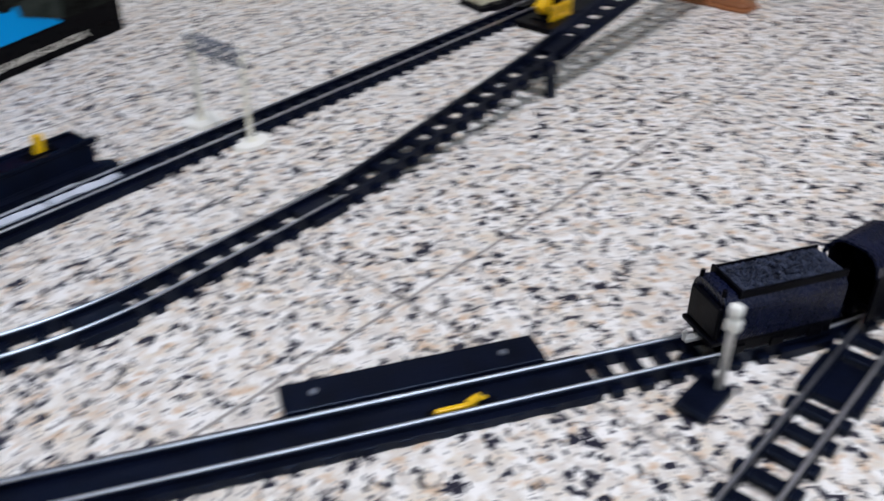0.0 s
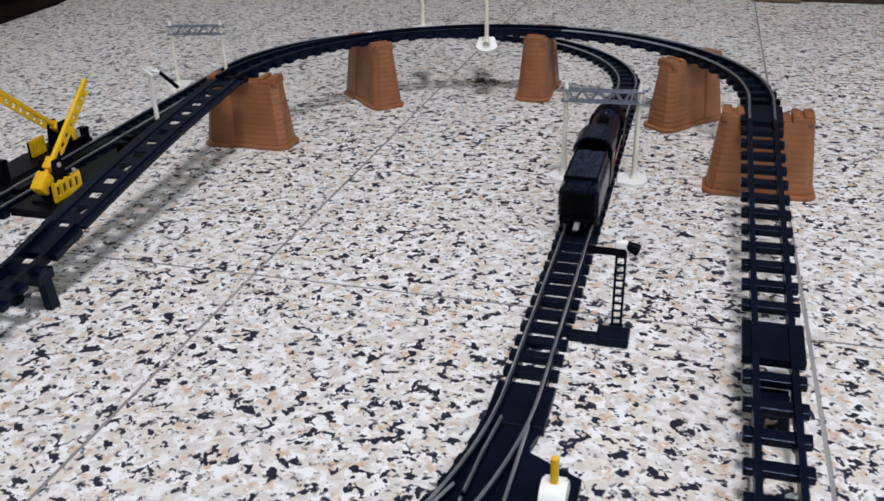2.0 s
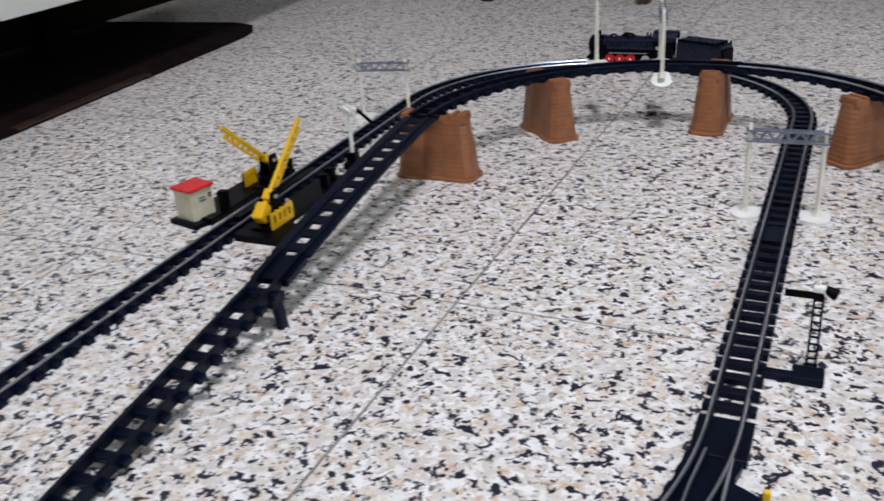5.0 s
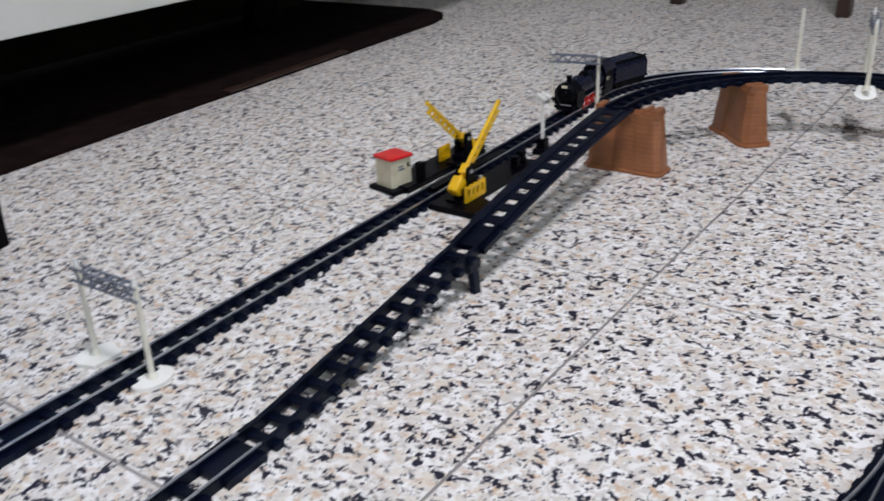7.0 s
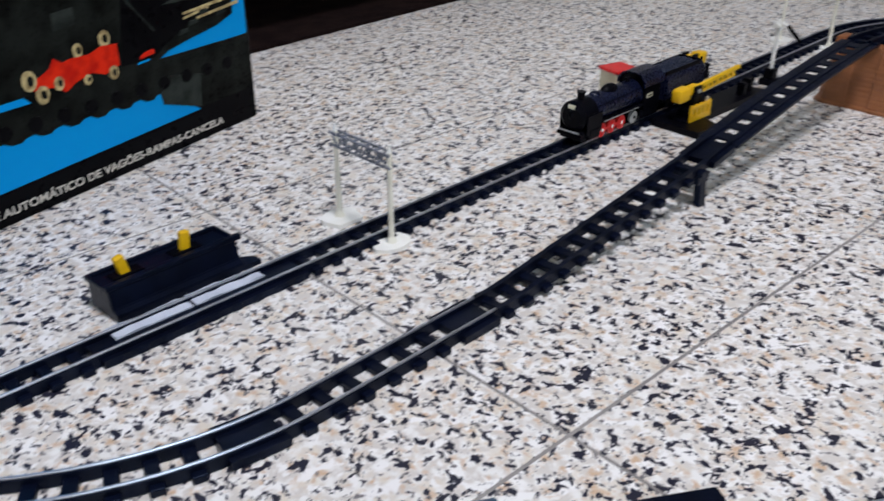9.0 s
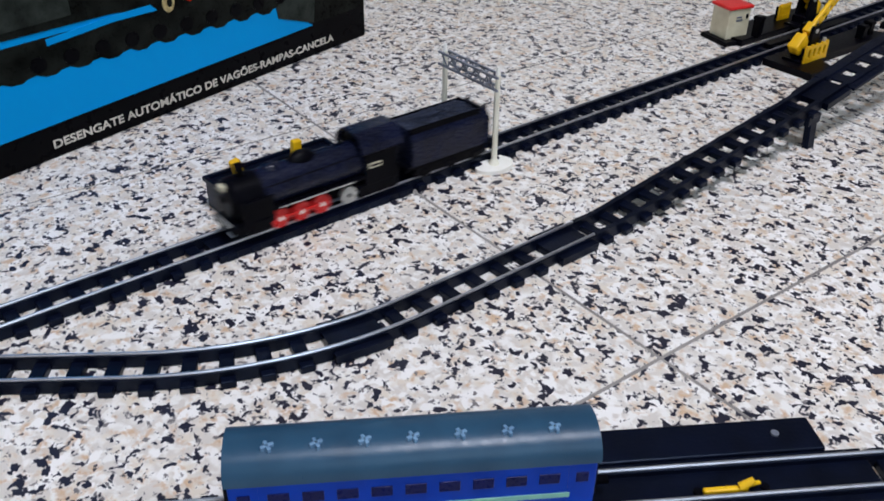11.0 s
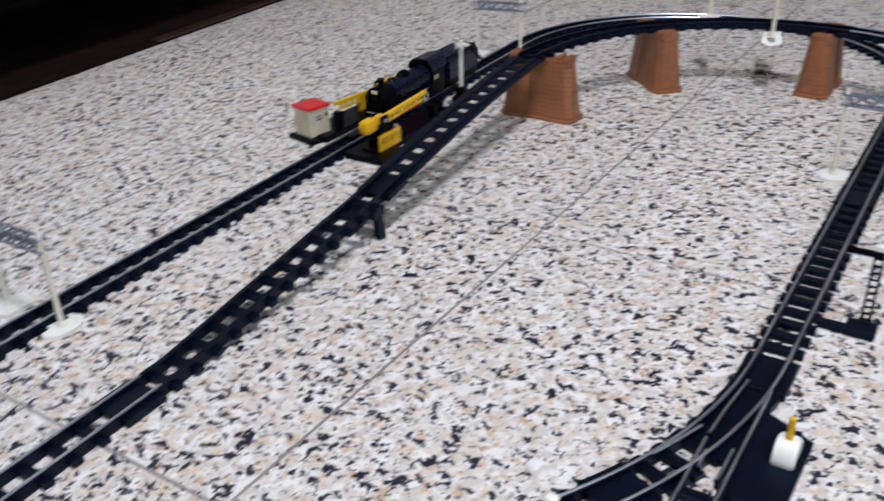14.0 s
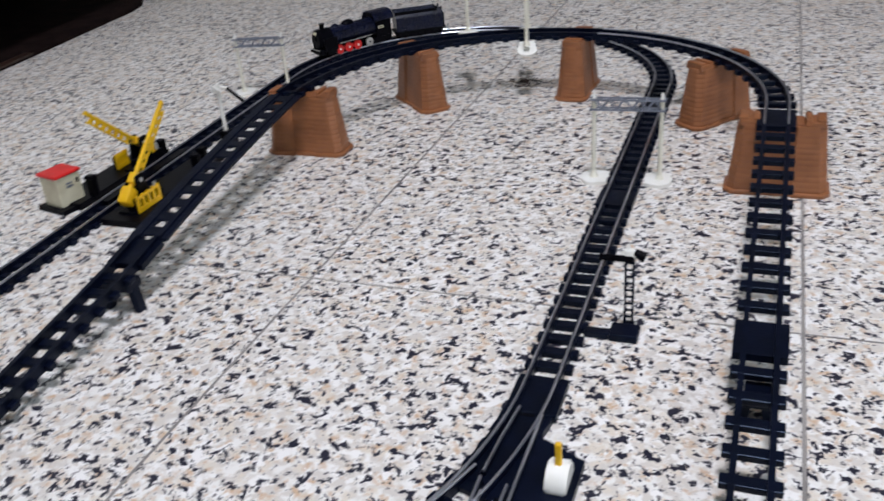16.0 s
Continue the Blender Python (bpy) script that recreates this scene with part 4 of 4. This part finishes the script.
def locomotive():
    """Local x points forward; the wheels stand on the rail heads."""
    t = thing("steam_locomotive", Matrix.Identity(4), "black toy steam locomotive with red driving wheels on the track", "toy locomotive")
    bm = bmesh.new()
    block(bm, -0.056, 0.056, -0.0068, 0.0068, 0.0125, 0.022, 0.001)
    block(bm, 0.040, 0.059, -0.0125, 0.0125, 0.0125, 0.0215, 0.002)
    part("chassis", bm, LOCO, t)
    bm = bmesh.new()
    rod(bm, (-0.033, 0, 0.0345), (0.046, 0, 0.0345), 0.0126, None, 36)
    boiler = smooth(part("boiler", bm, BOILER, t), 30)
    for x in (-0.018, -0.004, 0.012, 0.030):
        bm = bmesh.new()
        rod(bm, (x - 0.0008, 0, 0.0345), (x + 0.0008, 0, 0.0345), 0.0129, None, 36)
        smooth(part("boiler_band", bm, BOILER, boiler), 30)
    bm = bmesh.new()
    rod(bm, (0.038, 0, 0.0335), (0.056, 0, 0.0335), 0.0142, None, 40)
    rod(bm, (0.056, 0, 0.0335), (0.0590, 0, 0.0335), 0.0140, 0.0100, 40)
    rod(bm, (0.059, 0, 0.0350), (0.0608, 0, 0.0350), 0.0035, 0.0015, 14)
    box = smooth(part("smokebox", bm, LOCO, t), 30)
    bm = bmesh.new()
    block(bm, 0.0582, 0.0602, -0.0035, 0.0035, 0.0415, 0.0445)
    part("number_plate", bm, CREAM, box, "small pale plate")
    for s in (-1, 1):
        bm = bmesh.new()
        block(bm, 0.034, 0.055, s * 0.0148 - 0.0007, s * 0.0148 + 0.0007, 0.0180, 0.0365, 0.0005)
        part("smoke_deflector", bm, LOCO, t)
        bm = bmesh.new()
        block(bm, -0.033, 0.040, s * 0.0125 - 0.0022, s * 0.0125 + 0.0022, 0.0245, 0.0262, 0.0005)
        part("running_board", bm, LOCO, t)
        bm = bmesh.new()
        block(bm, -0.022, 0.030, s * 0.0149 - 0.0003, s * 0.0149 + 0.0003, 0.0250, 0.0258)
        part("edge_strip", bm, SILVER, t, "thin silver edge line")
        bm = bmesh.new()
        block(bm, -0.004, 0.036, s * 0.0088 - 0.0006, s * 0.0088 + 0.0006, 0.0160, 0.0190, 0.0006)
        part("wheel_guard", bm, RED, t, "red inner frame")
        bm = bmesh.new()
        block(bm, 0.000, 0.030, s * 0.0134 - 0.0005, s * 0.0132 + 0.0005, 0.0162, 0.0178)
        part("coupling_rod", bm, RED, t)
        bm = bmesh.new()
        block(bm, 0.036, 0.052, s * 0.0128 - 0.0032, s * 0.0128 + 0.0032, 0.013, 0.0235, 0.002)
        part("cylinder_block", bm, LOCO, t)
    bm = bmesh.new()
    rod(bm, (0.047, 0, 0.046), (0.047, 0, 0.0535), 0.0030, 0.0034, 16)
    rod(bm, (0.047, 0, 0.0535), (0.047, 0, 0.0545), 0.0040, 0.0040, 16)
    smooth(part("chimney", bm, LOCO, t))
    bm = bmesh.new()
    r = bmesh.ops.create_uvsphere(bm, u_segments=20, v_segments=12, radius=1)
    bmesh.ops.transform(bm, matrix=Matrix.Translation((0.006, 0, 0.0452)) @ Matrix.Diagonal((0.0105, 0.0062, 0.0068, 1)), verts=r["verts"])
    smooth(part("steam_dome", bm, LOCO, t), 60)
    for x in (-0.020, -0.024):
        bm = bmesh.new()
        rod(bm, (x, 0, 0.0455), (x, 0, 0.0515), 0.0012, None, 8)
        part("safety_valve", bm, LOCO, t)
    bm = bmesh.new()
    for s in (-1, 1):
        block(bm, -0.056, -0.031, s * 0.0140 - 0.0009, s * 0.0140 + 0.0009, 0.0195, 0.0450, 0.0004)
    front = [(0.0133 * math.sin(radians(-84 + 168 * i / 12)), 0.0400 + 0.0143 * math.cos(radians(-84 + 168 * i / 12))) for i in range(13)]
    vs = prism(bm, [(-0.0133, 0.0195)] + front + [(0.0133, 0.0195)], -0.033, -0.0312)
    bmesh.ops.transform(bm, matrix=Matrix(((0, 0, 1, 0), (1, 0, 0, 0), (0, 1, 0, 0), (0, 0, 0, 1))), verts=vs)
    block(bm, -0.056, -0.031, -0.0133, 0.0133, 0.0195, 0.0225)
    cab = part("cab", bm, LOCO, t)
    bm = bmesh.new()
    arc = [(-0.0160, 0.0430), (-0.0150, 0.0478), (-0.0108, 0.0530), (-0.0055, 0.0550), (0.0055, 0.0550), (0.0108, 0.0530), (0.0150, 0.0478), (0.0160, 0.0430)]
    arc += [(y * 0.92, z - 0.0012) for y, z in arc[::-1]]
    vs = prism(bm, arc, -0.0605, -0.0285)
    bmesh.ops.transform(bm, matrix=Matrix(((0, 0, 1, 0), (1, 0, 0, 0), (0, 1, 0, 0), (0, 0, 0, 1))), verts=vs)
    part("cab_roof", bm, BOILER, cab)
    for s in (-1, 1):
        bm = bmesh.new()
        block(bm, -0.043, -0.034, s * 0.0151 - 0.0003, s * 0.0151 + 0.0003, 0.0315, 0.0352)
        part("name_plate", bm, CREAM, cab, "pale plate with an unreadable dark bar")
        bm = bmesh.new()
        block(bm, -0.042, -0.035, s * 0.0155 - 0.0002, s * 0.0155 + 0.0002, 0.0326, 0.0341)
        part("plate_bar", bm, LOCO, cab)
    bm = bmesh.new()
    block(bm, 0.0585, 0.0615, -0.0135, 0.0135, 0.0160, 0.0195, 0.001)
    part("buffer_beam", bm, LOCO, t)
    bm = bmesh.new()
    block(bm, 0.0605, 0.0618, -0.0105, 0.0105, 0.0205, 0.0214)
    part("front_rail", bm, SILVER, t, "thin silver front rail")
    bm = bmesh.new()
    block(bm, -0.066, -0.050, -0.002, 0.002, 0.014, 0.0165)
    part("drawbar", bm, LOCO, t)
    for s in (-1, 1):
        bm = bmesh.new()
        block(bm, -0.056, -0.026, s * 0.0138 - 0.0008, s * 0.0138 + 0.0008, 0.0118, 0.0200, 0.0006)
        part("side_frame", bm, LOCO, t)
        bm = bmesh.new()
        for x in (0.034, 0.026):
            rod(bm, (x, s * 0.0065, 0.0435), (x, s * 0.0100, 0.0405), 0.0012, 0.0012, 8)
        rod(bm, (-0.028, s * 0.0104, 0.0410), (0.036, s * 0.0112, 0.0400), 0.0006, None, 6)
        part("handrail", bm, LOCO, t)
    bm = bmesh.new()
    r = bmesh.ops.create_uvsphere(bm, u_segments=16, v_segments=10, radius=1)
    bmesh.ops.transform(bm, matrix=Matrix.Translation((0.027, 0, 0.0452)) @ Matrix.Diagonal((0.0062, 0.0055, 0.0050, 1)), verts=r["verts"])
    smooth(part("sand_dome", bm, BOILER, t), 60)
    axles = [axle(t, x, 0.0066, 0.0126, RED, WHITE) for x in (0.0295, 0.015, 0.0005)]
    axles.append(axle(t, -0.0195, 0.0060, 0.0126, SILVER, LOCO))
    axles.append(axle(t, -0.040, 0.0050, 0.0112, LOCO, LOCO))
    return t, axles


def tender():
    t = thing("tender", Matrix.Identity(4), "black toy tender heaped with dark coal behind the locomotive", "toy tender")
    bm = bmesh.new()
    block(bm, -0.034, 0.034, -0.0070, 0.0070, 0.0125, 0.0185, 0.001)
    block(bm, -0.037, 0.037, -0.0135, 0.0135, 0.0180, 0.0205, 0.0006)
    part("chassis", bm, LOCO, t)
    bm = bmesh.new()
    out = [(-0.0148, 0.0200), (0.0148, 0.0200), (0.0148, 0.0400), (0.0105, 0.0460), (-0.0105, 0.0460), (-0.0148, 0.0400)]
    vs = prism(bm, out, -0.033, 0.034)
    bmesh.ops.transform(bm, matrix=Matrix(((0, 0, 1, 0), (1, 0, 0, 0), (0, 1, 0, 0), (0, 0, 0, 1))), verts=vs)
    bmesh.ops.recalc_face_normals(bm, faces=bm.faces)
    bmesh.ops.bevel(bm, geom=list(bm.edges), offset=0.0007, segments=2, affect="EDGES")
    body = part("body", bm, BOILER, t)
    bm = bmesh.new()
    block(bm, -0.0355, -0.033, -0.0125, 0.0125, 0.021, 0.040, 0.001)
    part("rear_panel", bm, LOCO, body)
    bm = bmesh.new()
    rng = random.Random(4)
    block(bm, -0.0235, 0.0325, -0.0108, 0.0108, 0.0452, 0.0472, 0.0006)
    for i in range(420):
        x, y = rng.uniform(-0.0235, 0.0325), rng.uniform(-0.0112, 0.0112)
        r = rng.uniform(0.0010, 0.0018)
        k = bmesh.ops.create_icosphere(bm, subdivisions=1, radius=r)
        z = 0.0464 + 0.0022 * (1 - (y / 0.0116) ** 2) * (1 - ((x - 0.003) / 0.03) ** 2)
        bmesh.ops.transform(bm, matrix=Matrix.Translation((x, y, z)) @ Euler((rng.random() * 6, rng.random() * 6, 0)).to_matrix().to_4x4() @ Matrix.Diagonal((1, 0.75, 0.7, 1)), verts=k["verts"])
    part("coal_load", bm, COAL, t, "heap of dark blue-grey coal lumps")
    for s in (-1, 1):
        bm = bmesh.new()
        block(bm, -0.0250, 0.0340, s * 0.0118 - 0.0008, s * 0.0118 + 0.0008, 0.0440, 0.0482, 0.0005)
        part("bunker_side", bm, LOCO, body)
        bm = bmesh.new()
        rod(bm, (-0.0325, s * 0.0095, 0.0455), (-0.0325, s * 0.0095, 0.0490), 0.0013, 0.0011, 8)
        part("filler_cap", bm, LOCO, body)
    bm = bmesh.new()
    block(bm, -0.0262, -0.0246, -0.0126, 0.0126, 0.0440, 0.0490, 0.0005)
    part("bunker_end", bm, LOCO, body)
    bm = bmesh.new()
    block(bm, -0.043, -0.033, -0.002, 0.002, 0.014, 0.0165, 0.0005)
    rod(bm, (-0.043, 0, 0.0150), (-0.043, 0, 0.0200), 0.0012, None, 8)
    part("coupling_hook", bm, SILVER, t, "small silver coupling hook")
    for s in (-1, 1):
        bm = bmesh.new()
        block(bm, -0.030, 0.031, s * 0.0128 - 0.0009, s * 0.0128 + 0.0009, 0.0118, 0.0190, 0.0008)
        for x in (0.022, 0.0, -0.022):
            block(bm, x - 0.004, x + 0.004, s * 0.0136 - 0.0009, s * 0.0136 + 0.0009, 0.0110, 0.0165, 0.0008)
        part("side_frame", bm, LOCO, t)
    axles = [axle(t, x, 0.0050, 0.0112, LOCO, LOCO) for x in (0.022, 0.0, -0.022)]
    return t, axles


def coach():
    t = thing("passenger_coach", Matrix.Identity(4), "blue toy passenger coach with slate roof and pale green stripe", "toy coach")
    half, w = 0.0795, 0.0150
    bm = bmesh.new()
    block(bm, -half, half, -w, w, 0.0125, 0.0430, 0.001)
    body = part("body", bm, COACH, t)
    bm = bmesh.new()
    n = 16
    arc = [(0.0158 * math.sin(radians(-90 + 180 * i / n)), 0.0422 + 0.0128 * math.cos(radians(-90 + 180 * i / n)) ** 0.8 if 0 < i < n else 0.0422) for i in range(n + 1)]
    vs = prism(bm, arc, -half - 0.0012, half + 0.0012)
    bmesh.ops.transform(bm, matrix=Matrix(((0, 0, 1, 0), (1, 0, 0, 0), (0, 1, 0, 0), (0, 0, 0, 1))), verts=vs)
    bmesh.ops.recalc_face_normals(bm, faces=bm.faces)
    roof = smooth(part("roof", bm, ROOF, t, "slate blue-grey roof"), 30)
    for i in range(7):
        x = -0.062 + i * 0.0205
        bm = bmesh.new()
        for turn in (25, 115):
            block(bm, -0.0030, 0.0030, -0.0009, 0.0009, 0.0525, 0.0558, 0.0004, Matrix.Translation((x, -0.0052, 0)) @ Matrix.Rotation(radians(turn), 4, "Z"))
        part("roof_vent", bm, VENT, roof, "pale blue roof vent")
    for s in (-1, 1):
        for i in range(11):
            big = 0 < i < 10
            x = -half + 0.0065 + (2 * half - 0.013) * i / 10
            bm = bmesh.new()
            d = 0.0046 if big else 0.0028
            y = s * (w + 0.0001)
            block(bm, x - d, x + d, y - 0.0004, y + 0.0004, 0.0310, 0.0368, 0.0003)
            part("window", bm, PANE, body)
        bm = bmesh.new()
        y = s * (w + 0.0002)
        block(bm, -half + 0.0085, half - 0.0115, y - 0.0003, y + 0.0003, 0.0222, 0.0248)
        part("stripe", bm, STRIPE, body, "pale green stripe")
        for i in (-1, 1):
            bm = bmesh.new()
            x = i * (half - 0.0125)
            block(bm, x - 0.00025, x + 0.00025, s * w - 0.0002, s * w + 0.0002, 0.0145, 0.0410)
            part("door_seam", bm, COACH, body)
        bm = bmesh.new()
        block(bm, -half + 0.020, half - 0.006, s * 0.0118 - 0.0012, s * 0.0118 + 0.0012, 0.0108, 0.0135, 0.0006)
        part("skirt", bm, LOCO, body)
    bm = bmesh.new()
    block(bm, -half + 0.004, half - 0.004, -0.0085, 0.0085, 0.0105, 0.0140, 0.001)
    for x in (-0.055, 0.055):
        block(bm, x - 0.014, x + 0.014, -0.0085, 0.0085, 0.0115, 0.0140)
    part("underframe", bm, LOCO, t)
    for i in (-1, 1):
        bm = bmesh.new()
        block(bm, i * half - 0.003 if i < 0 else half - 0.003, i * half + 0.003 if i < 0 else half + 0.003, -0.0085, 0.0085, 0.0145, 0.0345, 0.0008)
        block(bm, i * (half + 0.006) - 0.005, i * (half + 0.006) + 0.005, -0.0018, 0.0018, 0.0135, 0.0160)
        part("end_gangway", bm, LOCO, t)
    axles = [axle(t, x, 0.0048, 0.0108, LOCO, GREY, 0.0098) for x in (-0.064, -0.046, 0.046, 0.064)]
    return t, axles


def grown(t, axles, stretch, scale):
    """Lengthens a car's body and sets its size, with the wheels left round."""
    for o in t.children_recursive:
        if o in axles:
            o.location.x *= stretch
        elif o.parent not in axles:
            for v in o.data.vertices:
                v.co.x *= stretch
    t.scale = (scale,) * 3
    return t, axles


CAR = 1.085
ENGINE, ENGINE_AXLES = grown(*locomotive(), 1.05, CAR)
TENDER, TENDER_AXLES = grown(*tender(), 1.05, CAR)
COACH_CAR, COACH_AXLES = coach()


# ---- moving things ----
FRONT = [(0, 0.925), (3.0, 1.605), (5.5, 2.183), (6.0, 2.295), (8.0, 2.768), (9.0, 3.0145), (9.5, 3.138), (11.06, 3.507), (11.17, 3.507), (12.0, 3.303), (12.5, 3.190), (14.0, 2.808), (16.0, 2.337)]


def front_at(t):
    return float(np.interp(t, [a for a, _ in FRONT], [b for _, b in FRONT]))


def coach_at(t):
    return float(np.interp(t, [0, 3.4, 5.1, 16], [0.118, 0.118, 0.410, 0.410]))


def on_track(s, base, drop=0.0):
    """The pose of a car whose bogies stand base apart about the station s."""
    xa, ya, _ = along(MAIN, MAIN_S, s + base / 2)
    xb, yb, _ = along(MAIN, MAIN_S, s - base / 2)
    return Matrix.Translation(((xa + xb) / 2, (ya + yb) / 2, -drop)) @ Matrix.Rotation(math.atan2(ya - yb, xa - xb), 4, "Z")


def motions():
    times = [i / 10 for i in range(161)]
    drop = 0.0098 * (CAR - 1)
    walk(ENGINE, [(t, on_track(front_at(t) - 0.070, 0.065, drop)) for t in times])
    walk(TENDER, [(t, on_track(front_at(t) - 0.1863, 0.048, drop)) for t in times])
    walk(COACH_CAR, [(t, on_track(coach_at(t), 0.11)) for t in times])
    beats = [i / 30 for i in range(481)]
    for axles, where in ((ENGINE_AXLES, front_at), (TENDER_AXLES, front_at), (COACH_AXLES, coach_at)):
        for a in axles:
            at = a.matrix_basis.copy()
            r = at.translation.z - 0.0098
            walk(a, [(t, at @ Matrix.Rotation(where(t) / r, 4, "Y")) for t in beats])

    def arm(ob, flip, table):
        x, y, z = ob.matrix_basis.translation
        walk(ob, [(t, Matrix.Translation((x, y, z)) @ Matrix.Rotation(radians(90 * flip), 4, "Z") @ Matrix.Rotation(radians(-a), 4, "Y")) for t, a in table])

    arm(BARRIER_NEAR, 1, [(0, 40), (8.2, 40), (8.3, 18), (8.4, 3), (9.0, 4), (9.2, 6), (9.3, 22), (9.4, 40), (13.4, 40), (13.5, 21), (13.6, 4), (14.1, 3), (14.2, 18), (14.3, 38), (14.4, 40), (16, 40)])
    arm(BARRIER_FAR, -1, [(0, 40), (8.0, 40), (8.1, 24), (8.2, 4), (9.2, 4), (9.3, 12), (9.4, 40), (13.3, 40), (13.4, 26), (13.5, 8), (13.6, 3), (14.2, 4), (14.3, 24), (14.4, 40), (16, 40)])


motions()
